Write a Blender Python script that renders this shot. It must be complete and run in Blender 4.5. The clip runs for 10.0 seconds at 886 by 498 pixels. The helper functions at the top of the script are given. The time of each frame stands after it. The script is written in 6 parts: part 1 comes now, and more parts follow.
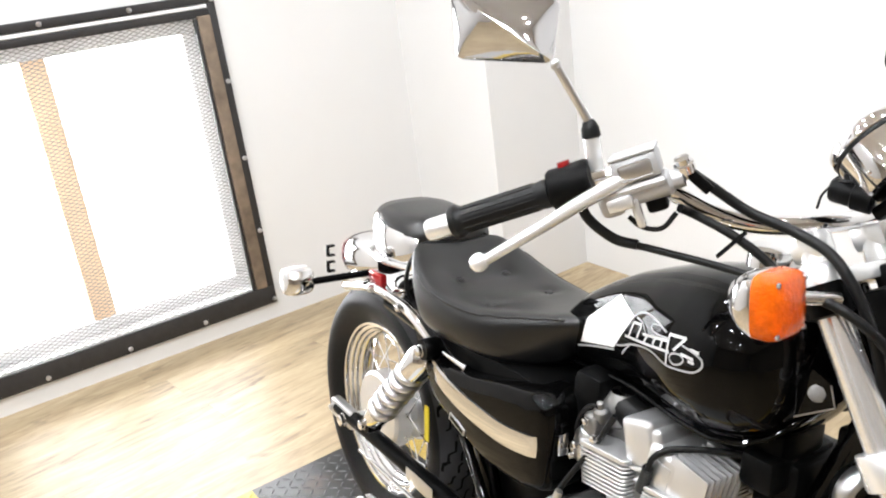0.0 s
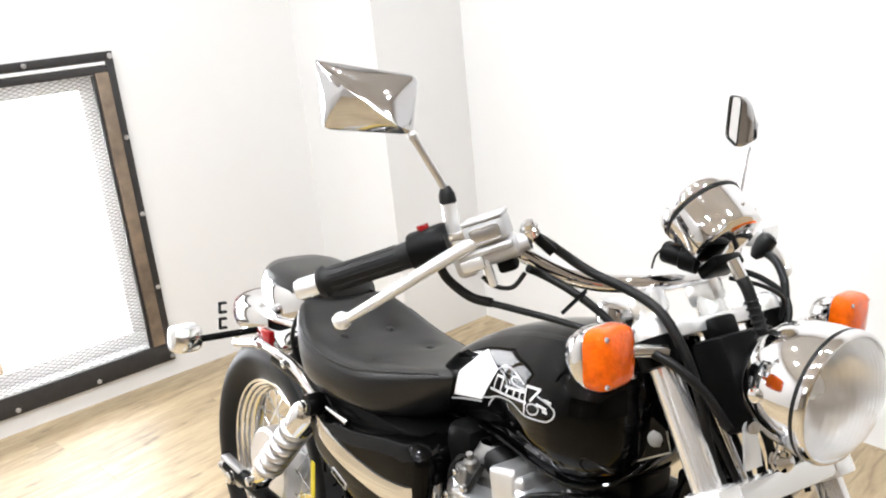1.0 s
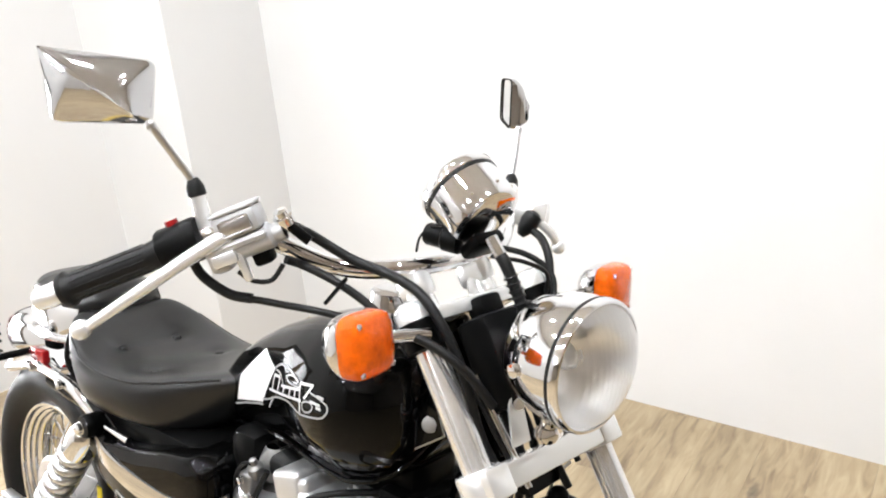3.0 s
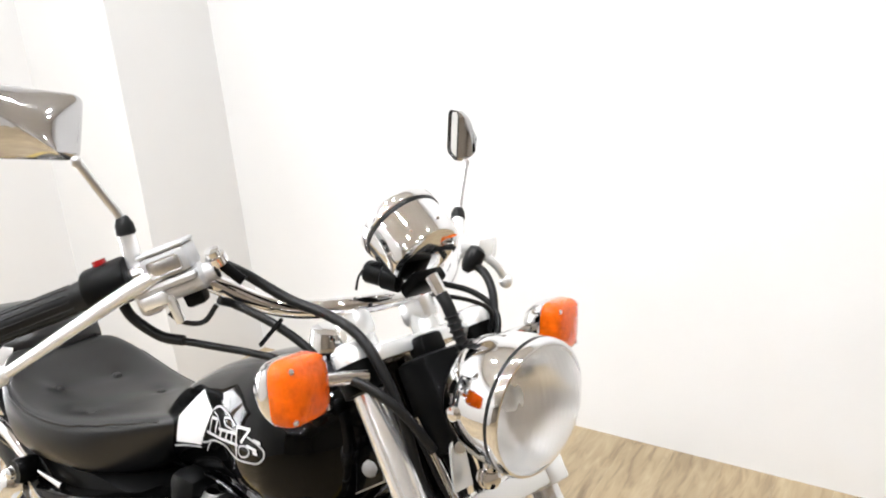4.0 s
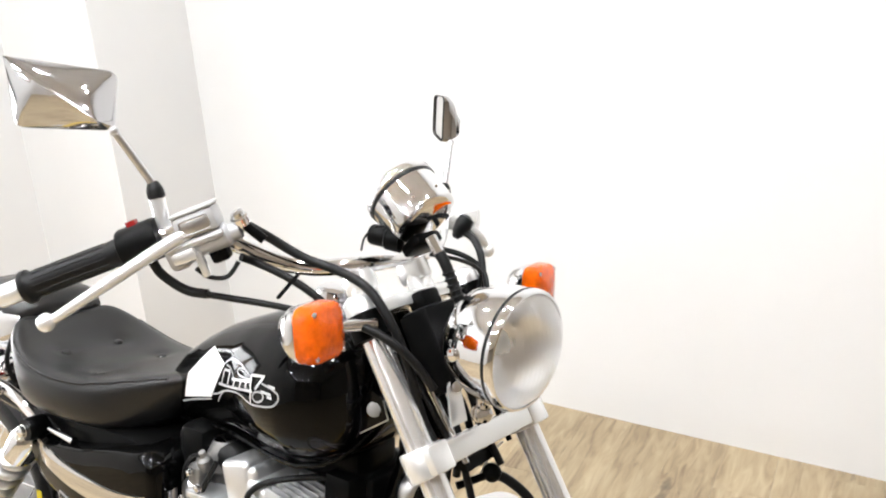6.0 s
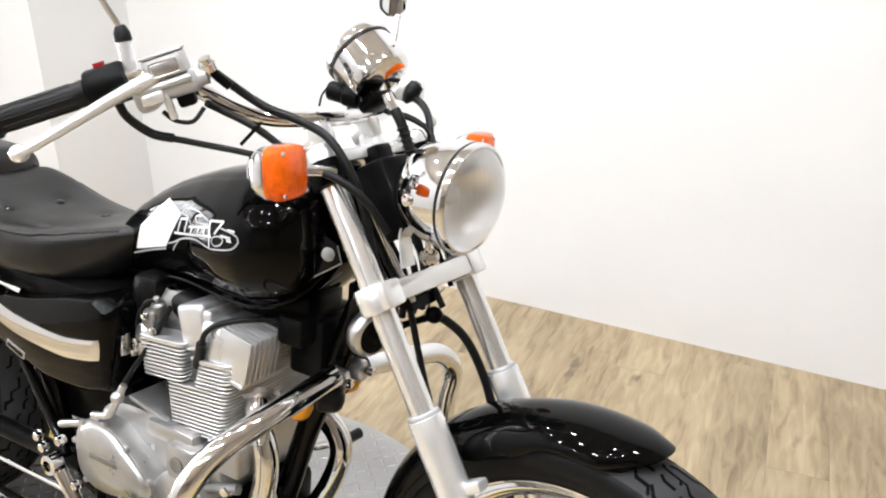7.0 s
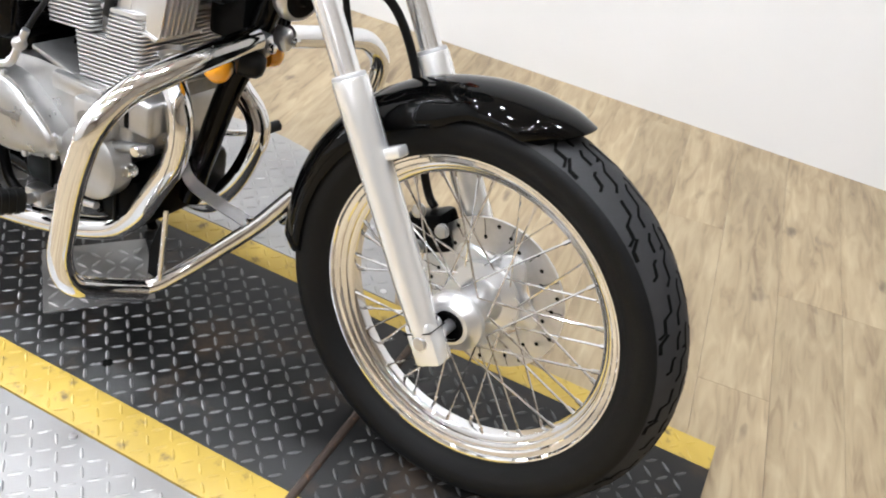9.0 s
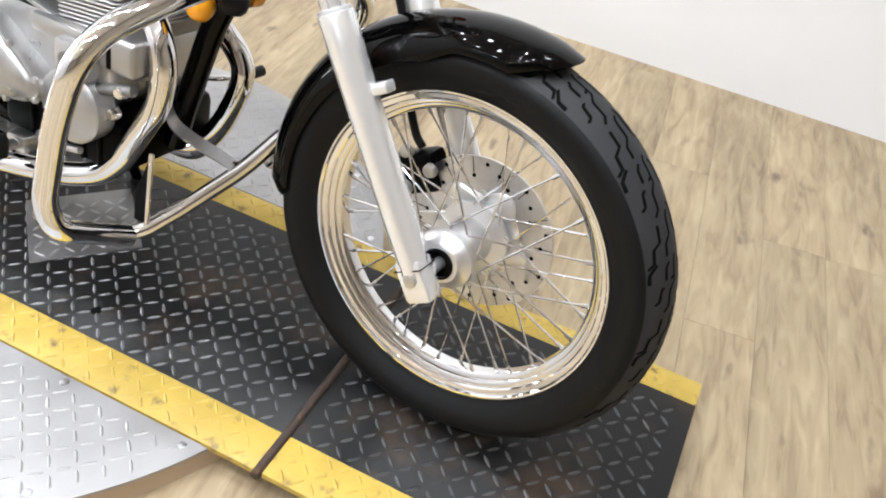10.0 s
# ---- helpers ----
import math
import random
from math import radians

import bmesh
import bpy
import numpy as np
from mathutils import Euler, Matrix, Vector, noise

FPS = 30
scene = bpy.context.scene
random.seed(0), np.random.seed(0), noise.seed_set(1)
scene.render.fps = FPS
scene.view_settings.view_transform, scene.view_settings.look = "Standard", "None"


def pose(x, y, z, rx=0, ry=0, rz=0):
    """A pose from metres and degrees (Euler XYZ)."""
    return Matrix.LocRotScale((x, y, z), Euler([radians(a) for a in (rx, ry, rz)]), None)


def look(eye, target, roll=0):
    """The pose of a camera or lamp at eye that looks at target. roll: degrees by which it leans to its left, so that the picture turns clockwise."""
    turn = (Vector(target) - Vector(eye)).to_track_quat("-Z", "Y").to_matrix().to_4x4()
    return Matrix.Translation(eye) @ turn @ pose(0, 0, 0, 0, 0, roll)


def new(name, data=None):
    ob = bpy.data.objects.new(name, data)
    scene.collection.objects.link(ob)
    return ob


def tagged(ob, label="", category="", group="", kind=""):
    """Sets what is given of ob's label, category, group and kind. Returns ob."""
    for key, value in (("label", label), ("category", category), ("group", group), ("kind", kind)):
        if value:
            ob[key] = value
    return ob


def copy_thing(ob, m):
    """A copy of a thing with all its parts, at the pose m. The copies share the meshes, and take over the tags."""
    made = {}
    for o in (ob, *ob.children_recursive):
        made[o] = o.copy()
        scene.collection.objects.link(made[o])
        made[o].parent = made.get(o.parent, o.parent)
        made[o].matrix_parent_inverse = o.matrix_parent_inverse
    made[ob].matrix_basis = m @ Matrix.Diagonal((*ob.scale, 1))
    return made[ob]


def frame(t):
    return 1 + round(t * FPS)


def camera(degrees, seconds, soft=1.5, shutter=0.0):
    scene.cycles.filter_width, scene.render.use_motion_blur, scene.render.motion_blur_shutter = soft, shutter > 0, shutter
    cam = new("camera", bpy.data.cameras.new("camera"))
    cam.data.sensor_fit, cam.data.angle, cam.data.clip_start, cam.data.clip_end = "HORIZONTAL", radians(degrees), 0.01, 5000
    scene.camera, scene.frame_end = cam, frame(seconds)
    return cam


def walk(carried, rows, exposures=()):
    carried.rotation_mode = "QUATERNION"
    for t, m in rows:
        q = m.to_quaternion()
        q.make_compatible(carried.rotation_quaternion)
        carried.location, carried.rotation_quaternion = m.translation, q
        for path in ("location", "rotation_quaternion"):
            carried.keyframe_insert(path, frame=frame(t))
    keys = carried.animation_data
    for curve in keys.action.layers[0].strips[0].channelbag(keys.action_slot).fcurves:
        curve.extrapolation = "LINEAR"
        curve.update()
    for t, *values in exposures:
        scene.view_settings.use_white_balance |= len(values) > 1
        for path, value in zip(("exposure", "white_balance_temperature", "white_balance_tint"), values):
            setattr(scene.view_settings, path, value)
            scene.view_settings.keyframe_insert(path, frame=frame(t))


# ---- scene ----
cam = camera(55.4, 10.0, soft=2.0)
PATH = [
    (0, (0.105, -0.684, 1.317), (-1.485, 0.309, 0.622), -7.6),
    (0.1, (0.127, -0.694, 1.331), (-1.454, 0.32, 0.644), -6.6),
    (0.5, (0.177, -0.685, 1.335), (-1.389, 0.391, 0.711), -6.7),
    (1, (0.188, -0.663, 1.337), (-1.309, 0.521, 0.738), -5.8),
    (1.5, (0.194, -0.637, 1.326), (-1.232, 0.63, 0.725), -5.8),
    (2, (0.21, -0.616, 1.314), (-1.138, 0.721, 0.685), -5.5),
    (2.5, (0.221, -0.598, 1.304), (-1.072, 0.787, 0.663), -5.8),
    (3, (0.231, -0.574, 1.301), (-0.999, 0.871, 0.668), -5.9),
    (3.2, (0.237, -0.562, 1.301), (-0.973, 0.899, 0.668), -5.8),
    (4.5, (0.239, -0.532, 1.314), (-0.922, 0.997, 0.753), -5.5),
    (5, (0.249, -0.533, 1.32), (-0.921, 0.994, 0.774), -6.1),
    (5.2, (0.256, -0.534, 1.32), (-0.917, 0.996, 0.788), -6.2),
    (6.3, (0.271, -0.722, 1.302), (-0.741, 0.871, 0.639), -3.1),
    (6.5, (0.267, -0.741, 1.298), (-0.689, 0.866, 0.59), -2.4),
    (7, (0.281, -0.795, 1.265), (-0.591, 0.818, 0.466), -0.1),
    (7.5, (0.285, -0.82, 1.235), (-0.523, 0.773, 0.334), 3.1),
    (8, (0.279, -0.832, 1.201), (-0.473, 0.722, 0.193), 5.6),
    (8.5, (0.29, -0.837, 1.155), (-0.36, 0.687, 0.034), 8.1),
    (9, (0.304, -0.843, 1.125), (-0.254, 0.636, -0.1), 9.6),
    (9.5, (0.311, -0.852, 1.099), (-0.198, 0.593, -0.186), 10.8),
    (10, (0.312, -0.866, 1.096), (-0.182, 0.585, -0.189), 10.0),
]
walk(cam, [(t, look(eye, target, roll)) for t, eye, target, roll in PATH],
     exposures=[(0, 0.02, 6280, 10), (6, 0.02, 6330, 10), (8, -0.03, 6150, 10), (10, 0.06, 6080, 10)])

# ---- world, light, exposure ----
from mathutils.bvhtree import BVHTree

FLOOR = -0.05                      # wooden floor; the lift platform's top is z = 0
WIN_X, BACK_Y = -2.945, 1.573      # inner faces of the window wall and of the wall behind the motorcycle
STEP_X, STEP_Y = -2.38, 1.15       # boxed-in corner
ROOM_X, ROOM_Y, TOP = 3.6, -8.2, 3.2

world = bpy.data.worlds.new("world")
scene.world = world
world.use_nodes = True
wn = world.node_tree.nodes
sky = wn.new("ShaderNodeTexSky")
sky.sky_type, sky.sun_disc = "NISHITA", False
sky.sun_elevation, sky.sun_rotation = radians(35), radians(200)
wn["Background"].inputs[1].default_value = 0.15
world.node_tree.links.new(sky.outputs[0], wn["Background"].inputs[0])


def area(name, m, sx, sy, watts, colour=(1, 1, 1), spread=180):
    lamp = bpy.data.lights.new(name, "AREA")
    lamp.shape, lamp.size, lamp.size_y, lamp.energy, lamp.color = "RECTANGLE", sx, sy, watts, colour
    lamp.spread = radians(spread)
    ob = new(name, lamp)
    ob.matrix_world = m
    return ob


# daylight in the window's opening, and the rows of small ceiling lamps
area("window_daylight", pose(WIN_X - 1.5, -0.3, 1.0, 0, -90, 0), 2.2, 3.4, 200, (0.99, 0.99, 1.0))
LAMP_SPOTS = [(x, y) for x in (-2.1, -1.15, -0.2, 0.75) for y in (-2.2, -1.0, 0.2)] + [(x, y) for x in (-2.6, -1.1, 0.4) for y in (-4.3, -6.2)]
for x, y in LAMP_SPOTS:
    area("ceiling_lamp_light", pose(x, y, TOP - 0.045, 0, 0, 0), 0.10, 0.10, 18.3, (0.97, 0.985, 1.0))


# ---- materials ----
def mat(name, base, rough=0.5, metal=0.0, vary=0.0, scale=30.0, bump=0.0, bscale=200.0, coat=0.0, spec=0.5, rvary=0.0, stain=None, **more):
    m = bpy.data.materials.new(name)
    m.use_nodes = True
    nt = m.node_tree
    b = nt.nodes["Principled BSDF"]
    b.inputs["Base Color"].default_value = (*base, 1)
    b.inputs["Roughness"].default_value = rough
    b.inputs["Metallic"].default_value = metal
    b.inputs["Coat Weight"].default_value = coat
    b.inputs["Coat Roughness"].default_value = 0.03
    b.inputs["Specular IOR Level"].default_value = spec
    for k, v in more.items():
        b.inputs[k.replace("_", " ")].default_value = v
    tc = nt.nodes.new("ShaderNodeTexCoord")
    if vary or rvary:
        big, small = nt.nodes.new("ShaderNodeTexNoise"), nt.nodes.new("ShaderNodeTexNoise")
        big.inputs["Scale"].default_value, small.inputs["Scale"].default_value = scale * 0.2, scale
        big.inputs["Detail"].default_value = small.inputs["Detail"].default_value = 6
        add = nt.nodes.new("ShaderNodeMath")
        add.operation = "ADD"
        for n, k in ((big, 0), (small, 1)):
            nt.links.new(tc.outputs["Object"], n.inputs["Vector"])
            nt.links.new(n.outputs["Fac"], add.inputs[k])
        if vary:
            ramp = nt.nodes.new("ShaderNodeMapRange")
            ramp.inputs["From Min"].default_value, ramp.inputs["From Max"].default_value = 0.6, 1.4
            ramp.inputs["To Min"].default_value, ramp.inputs["To Max"].default_value = 1 - vary, 1 + vary
            nt.links.new(add.outputs[0], ramp.inputs["Value"])
            mul = nt.nodes.new("ShaderNodeVectorMath")
            mul.operation = "SCALE"
            mul.inputs[0].default_value = base
            nt.links.new(ramp.outputs[0], mul.inputs["Scale"])
            nt.links.new(mul.outputs[0], b.inputs["Base Color"])
        if rvary:
            rr = nt.nodes.new("ShaderNodeMapRange")
            rr.inputs["From Min"].default_value, rr.inputs["From Max"].default_value = 0.6, 1.4
            rr.inputs["To Min"].default_value, rr.inputs["To Max"].default_value = max(0.01, rough - rvary), rough + rvary
            nt.links.new(add.outputs[0], rr.inputs["Value"])
            nt.links.new(rr.outputs[0], b.inputs["Roughness"])
    if stain:                                            # colour, size, threshold of dirt and scuffs
        colour, size, edge = stain
        n = nt.nodes.new("ShaderNodeTexNoise")
        n.inputs["Scale"].default_value, n.inputs["Detail"].default_value, n.inputs["Roughness"].default_value = size, 8, 0.65
        nt.links.new(tc.outputs["Object"], n.inputs["Vector"])
        where = nt.nodes.new("ShaderNodeMapRange")
        where.inputs["From Min"].default_value, where.inputs["From Max"].default_value = edge, edge + 0.12
        nt.links.new(n.outputs["Fac"], where.inputs["Value"])
        mix = nt.nodes.new("ShaderNodeMix")
        mix.data_type = "RGBA"
        nt.links.new(where.outputs[0], mix.inputs["Factor"])
        mix.inputs[6].default_value, mix.inputs[7].default_value = (*base, 1), (*colour, 1)
        if vary:
            nt.links.new(mul.outputs[0], mix.inputs[6])
        nt.links.new(mix.outputs[2], b.inputs["Base Color"])
    if bump:
        n = nt.nodes.new("ShaderNodeTexNoise")
        n.inputs["Scale"].default_value, n.inputs["Detail"].default_value = bscale, 4
        nt.links.new(tc.outputs["Object"], n.inputs["Vector"])
        bp = nt.nodes.new("ShaderNodeBump")
        bp.inputs["Strength"].default_value, bp.inputs["Distance"].default_value = bump, 0.002
        nt.links.new(n.outputs["Fac"], bp.inputs["Height"])
        nt.links.new(bp.outputs[0], b.inputs["Normal"])
    return m


def glow(name, colour, strength):
    m = bpy.data.materials.new(name)
    m.use_nodes = True
    b = m.node_tree.nodes["Principled BSDF"]
    b.inputs["Base Color"].default_value = (0.8, 0.8, 0.8, 1)
    b.inputs["Emission Color"].default_value, b.inputs["Emission Strength"].default_value = (*colour, 1), strength
    return m


WALL = mat("wall_paint", (0.72, 0.715, 0.706), 0.6, vary=0.02, scale=3, bump=0.08, bscale=350)
CEIL = mat("ceiling_paint", (0.75, 0.72, 0.68), 0.8, vary=0.05, scale=4)
DIMWALL = mat("beige_wall_paint", (0.30, 0.255, 0.205), 0.7, vary=0.05, scale=3)
CHROME = mat("chrome", (0.80, 0.80, 0.81), 0.05, 1.0, rvary=0.02, scale=40)
TUBECHROME = mat("satin_chrome", (0.92, 0.92, 0.925), 0.20, 0.82, rvary=0.04, scale=40)
# mirror chrome toned down: grey reflections are put into its base colour
DARKCHROME = mat("darkened_chrome", (0.56, 0.56, 0.57), 0.08, 1.0, rvary=0.03, scale=30)
BRUSHED = mat("brushed_aluminium", (0.78, 0.78, 0.785), 0.30, 0.88, vary=0.03, scale=40, bump=0.04, bscale=700)
POLISHED = mat("polished_aluminium", (0.90, 0.90, 0.90), 0.24, 0.72, vary=0.01, scale=4)
CASECAST = mat("dull_grey_cast", (0.45, 0.447, 0.44), 0.31, 0.88, vary=0.12, scale=40, bump=0.1, bscale=900, rvary=0.06)
CAST = mat("cast_aluminium", (0.70, 0.70, 0.705), 0.32, 0.8, vary=0.03, scale=60, bump=0.08, bscale=900, rvary=0.03)
GREYCAST = mat("satin_grey_cast", (0.46, 0.46, 0.465), 0.42, 0.45, vary=0.04, scale=60)
# dull grey cast parts; also the shade in the engine's gaps, as colour
CASTDARK = mat("dark_cast_and_gap_shade", (0.27, 0.265, 0.26), 0.5, 1.0, vary=0.2, scale=80, bump=0.3, bscale=500)
STEEL = mat("zinc_steel", (0.62, 0.62, 0.63), 0.3, 1.0, vary=0.1, scale=120)
PAINT = mat("black_gloss_paint", (0.0012, 0.0012, 0.0012), 0.02, spec=0.15)
SATIN = mat("black_satin_metal", (0.002, 0.002, 0.002), 0.28, spec=0.06, vary=0.2, scale=60)
PLASTIC = mat("black_plastic", (0.003, 0.003, 0.003), 0.34, spec=0.08, vary=0.15, scale=60, bump=0.1, bscale=900)
RUBBER = mat("black_rubber", (0.006, 0.006, 0.006), 0.38, spec=0.2, vary=0.2, scale=50, bump=0.15, bscale=500)
# lighter than the sidewall: dust, plus light from above put into the colour
TREAD = mat("dusty_toplit_tread_rubber", (0.021, 0.021, 0.0225), 0.6, spec=0.3, vary=0.2, scale=40, bump=0.2, bscale=400)
TYRE = mat("tyre_rubber", (0.0045, 0.0045, 0.0048), 0.46, spec=0.18, vary=0.2, scale=40, bump=0.2, bscale=400)
LEATHER = mat("black_leather", (0.0045, 0.0044, 0.0044), 0.31, spec=0.5, vary=0.05, scale=60, bump=0.06, bscale=700)
WHITE = mat("white_sticker", (0.8, 0.8, 0.8), 0.3)
DECALLIGHT = mat("light_grey_decal", (0.55, 0.55, 0.56), 0.3)
DECALGREY = mat("grey_decal", (0.35, 0.35, 0.36), 0.3)
GOLDGLINT = mat("golden_glint", (0.75, 0.6, 0.03), 0.5)
ORANGE = mat("orange_lens", (1.0, 0.165, 0.003), 0.14, spec=0.3, coat=0.6, bump=0.9, bscale=180, vary=0.4, scale=110, Transmission_Weight=0.5, IOR=1.2)
AMBER = mat("amber_reflector", (0.9, 0.38, 0.01), 0.15, coat=0.5)
RED = mat("red_lens", (0.28, 0.008, 0.010), 0.12, coat=0.6)
REFLECTOR = mat("lamp_reflector", (0.96, 0.96, 0.96), 0.20, 0.62, bump=1.0, bscale=32)
CLEAR = mat("window_glass", (1, 1, 1), 0.0, Transmission_Weight=1.0, IOR=1.05)


def fluted_glass():
    """Clear lamp glass with upright flutes."""
    m = mat("lamp_glass", (1, 1, 1), 0.02, Transmission_Weight=1.0, IOR=1.22, coat=0.6)
    nt = m.node_tree
    tc, wave, bp = (nt.nodes.new("ShaderNode" + k) for k in ("TexCoord", "TexWave", "Bump"))
    wave.bands_direction, wave.wave_profile = "Y", "SIN"
    wave.inputs["Scale"].default_value, wave.inputs["Distortion"].default_value = 38, 1.2
    bp.inputs["Strength"].default_value, bp.inputs["Distance"].default_value = 0.32, 0.0015
    nt.links.new(tc.outputs["Object"], wave.inputs["Vector"])
    nt.links.new(wave.outputs["Fac"], bp.inputs["Height"])
    nt.links.new(bp.outputs[0], nt.nodes["Principled BSDF"].inputs["Normal"])
    return m


GLASS = fluted_glass()
MIRROR = mat("mirror_glass", (0.92, 0.92, 0.92), 0.01, 1.0)
DARKPLATE = mat("dark_diamond_plate", (0.0082, 0.0080, 0.0078), 0.42, 0.22, vary=0.5, scale=14, rvary=0.14, spec=0.4, stain=((0.040, 0.026, 0.016), 5.5, 0.53))
SILVERPLATE = mat("silver_diamond_plate", (0.35, 0.345, 0.34), 0.38, 0.5, vary=0.12, scale=10, rvary=0.08, stain=((0.22, 0.20, 0.18), 22, 0.68))
YELLOW = mat("yellow_paint", (0.465, 0.325, 0.058), 0.48, vary=0.14, scale=16, stain=((0.15, 0.105, 0.040), 26, 0.57))
RUST = mat("rusty_steel", (0.045, 0.030, 0.022), 0.6, 0.3, vary=0.4, scale=50, stain=((0.13, 0.065, 0.03), 60, 0.55))
FRAMEWOOD = mat("stained_wood_frame", (0.20, 0.150, 0.105), 0.6, vary=0.5, scale=20, bump=0.3, bscale=90)
FRAMEDARK = mat("dark_metal_frame", (0.035, 0.033, 0.033), 0.45, 0.3, vary=0.2, scale=40)
MESHWIRE = mat("expanded_metal", (0.30, 0.29, 0.28), 0.5, 0.3)
RINGWOOD = mat("plank_edge", (0.45, 0.35, 0.24), 0.6, vary=0.2, scale=12)


def plank_material():
    m = bpy.data.materials.new("oak_floor_plank")
    m.use_nodes = True
    nt = m.node_tree
    b = nt.nodes["Principled BSDF"]
    tc = nt.nodes.new("ShaderNodeTexCoord")
    info = nt.nodes.new("ShaderNodeObjectInfo")
    geo = nt.nodes.new("ShaderNodeNewGeometry")
    seed = nt.nodes.new("ShaderNodeMath")
    seed.operation = "ADD"
    nt.links.new(info.outputs["Random"], seed.inputs[0])
    nt.links.new(geo.outputs["Random Per Island"], seed.inputs[1])
    shift = nt.nodes.new("ShaderNodeVectorMath")
    shift.operation = "SCALE"
    comb = nt.nodes.new("ShaderNodeCombineXYZ")
    for k in range(3):
        nt.links.new(seed.outputs[0], comb.inputs[k])
    nt.links.new(comb.outputs[0], shift.inputs[0])
    shift.inputs["Scale"].default_value = 37.0
    stretch = nt.nodes.new("ShaderNodeMapping")
    stretch.inputs["Scale"].default_value = (1.0, 0.16, 1.0)
    turned = nt.nodes.new("ShaderNodeMapping")
    turned.inputs["Rotation"].default_value = (0, 0, radians(-6.0))
    nt.links.new(geo.outputs["Position"], turned.inputs["Vector"])
    nt.links.new(turned.outputs[0], stretch.inputs["Vector"])
    where = nt.nodes.new("ShaderNodeVectorMath")
    where.operation = "ADD"
    nt.links.new(stretch.outputs[0], where.inputs[0])
    nt.links.new(shift.outputs[0], where.inputs[1])
    grain, blot = nt.nodes.new("ShaderNodeTexNoise"), nt.nodes.new("ShaderNodeTexNoise")
    grain.inputs["Scale"].default_value, grain.inputs["Detail"].default_value, grain.inputs["Distortion"].default_value = 46, 9, 0.9
    blot.inputs["Scale"].default_value, blot.inputs["Detail"].default_value = 11, 7
    for n in (grain, blot):
        nt.links.new(where.outputs[0], n.inputs["Vector"])
    mixf = nt.nodes.new("ShaderNodeMath")
    mixf.operation = "MULTIPLY_ADD"
    nt.links.new(grain.outputs["Fac"], mixf.inputs[0])
    mixf.inputs[1].default_value = 0.55
    half = nt.nodes.new("ShaderNodeMath")
    half.operation = "MULTIPLY"
    half.inputs[1].default_value = 0.45
    nt.links.new(blot.outputs["Fac"], half.inputs[0])
    nt.links.new(half.outputs[0], mixf.inputs[2])
    ramp = nt.nodes.new("ShaderNodeValToRGB")
    e = ramp.color_ramp.elements
    e[0].position, e[0].color = 0.29, (0.145, 0.101, 0.060, 1)
    e[1].position, e[1].color = 0.71, (0.450, 0.362, 0.230, 1)
    mid = ramp.color_ramp.elements.new(0.48)
    mid.color = (0.316, 0.241, 0.145, 1)
    nt.links.new(mixf.outputs[0], ramp.inputs["Fac"])
    tone = nt.nodes.new("ShaderNodeMapRange")
    tone.inputs["From Max"].default_value = 2.0
    tone.inputs["To Min"].default_value, tone.inputs["To Max"].default_value = 0.83, 1.14
    nt.links.new(seed.outputs[0], tone.inputs["Value"])
    mul = nt.nodes.new("ShaderNodeVectorMath")
    mul.operation = "SCALE"
    nt.links.new(ramp.outputs["Color"], mul.inputs[0])
    nt.links.new(tone.outputs[0], mul.inputs["Scale"])
    knots = nt.nodes.new("ShaderNodeTexNoise")
    knots.inputs["Scale"].default_value, knots.inputs["Detail"].default_value = 16, 3
    squash = nt.nodes.new("ShaderNodeMapping")
    squash.inputs["Scale"].default_value = (1.0, 0.4, 1.0)
    nt.links.new(geo.outputs["Position"], squash.inputs["Vector"])
    nt.links.new(squash.outputs[0], knots.inputs["Vector"])
    dark = nt.nodes.new("ShaderNodeMapRange")
    dark.inputs["From Min"].default_value, dark.inputs["From Max"].default_value = 0.66, 0.78
    nt.links.new(knots.outputs["Fac"], dark.inputs["Value"])
    knot = nt.nodes.new("ShaderNodeMix")
    knot.data_type = "RGBA"
    knot.inputs[7].default_value = (0.115, 0.085, 0.058, 1)
    nt.links.new(dark.outputs[0], knot.inputs["Factor"])
    nt.links.new(mul.outputs[0], knot.inputs[6])
    nt.links.new(knot.outputs[2], b.inputs["Base Color"])
    b.inputs["Roughness"].default_value = 0.42
    bp = nt.nodes.new("ShaderNodeBump")
    bp.inputs["Strength"].default_value, bp.inputs["Distance"].default_value = 0.25, 0.001
    nt.links.new(grain.outputs["Fac"], bp.inputs["Height"])
    nt.links.new(bp.outputs[0], b.inputs["Normal"])
    return m


PLANK = plank_material()


# ---- mesh helpers ----
def finish(bm, material, name, smooth=40):
    me = bpy.data.meshes.new(name)
    bmesh.ops.recalc_face_normals(bm, faces=bm.faces)
    bm.to_mesh(me)
    bm.free()
    for mt in material if isinstance(material, (list, tuple)) else (material,):
        me.materials.append(mt)
    if smooth:
        me.polygons.foreach_set("use_smooth", [True] * len(me.polygons))
        me.set_sharp_from_angle(angle=radians(smooth))
    return me


def part(name, bm, material, parent, label="", m=None, smooth=40):
    """One mesh object under a thing or under a part."""
    ob = new(name, finish(bm, material, name, smooth))
    ob.parent = parent
    if m is not None:
        ob.matrix_local = m
    return tagged(ob, label)


def thing(name, label, category, m=None, kind="", group=""):
    ob = new(name)
    ob.empty_display_size = 0.1
    if m is not None:
        ob.matrix_world = m
    return tagged(ob, label, category, group, kind)


def solid(name, bm, material, label, category, kind="", m=None, smooth=40, group=""):
    ob = new(name, finish(bm, material, name, smooth))
    if m is not None:
        ob.matrix_world = m
    return tagged(ob, label, category, group, kind)


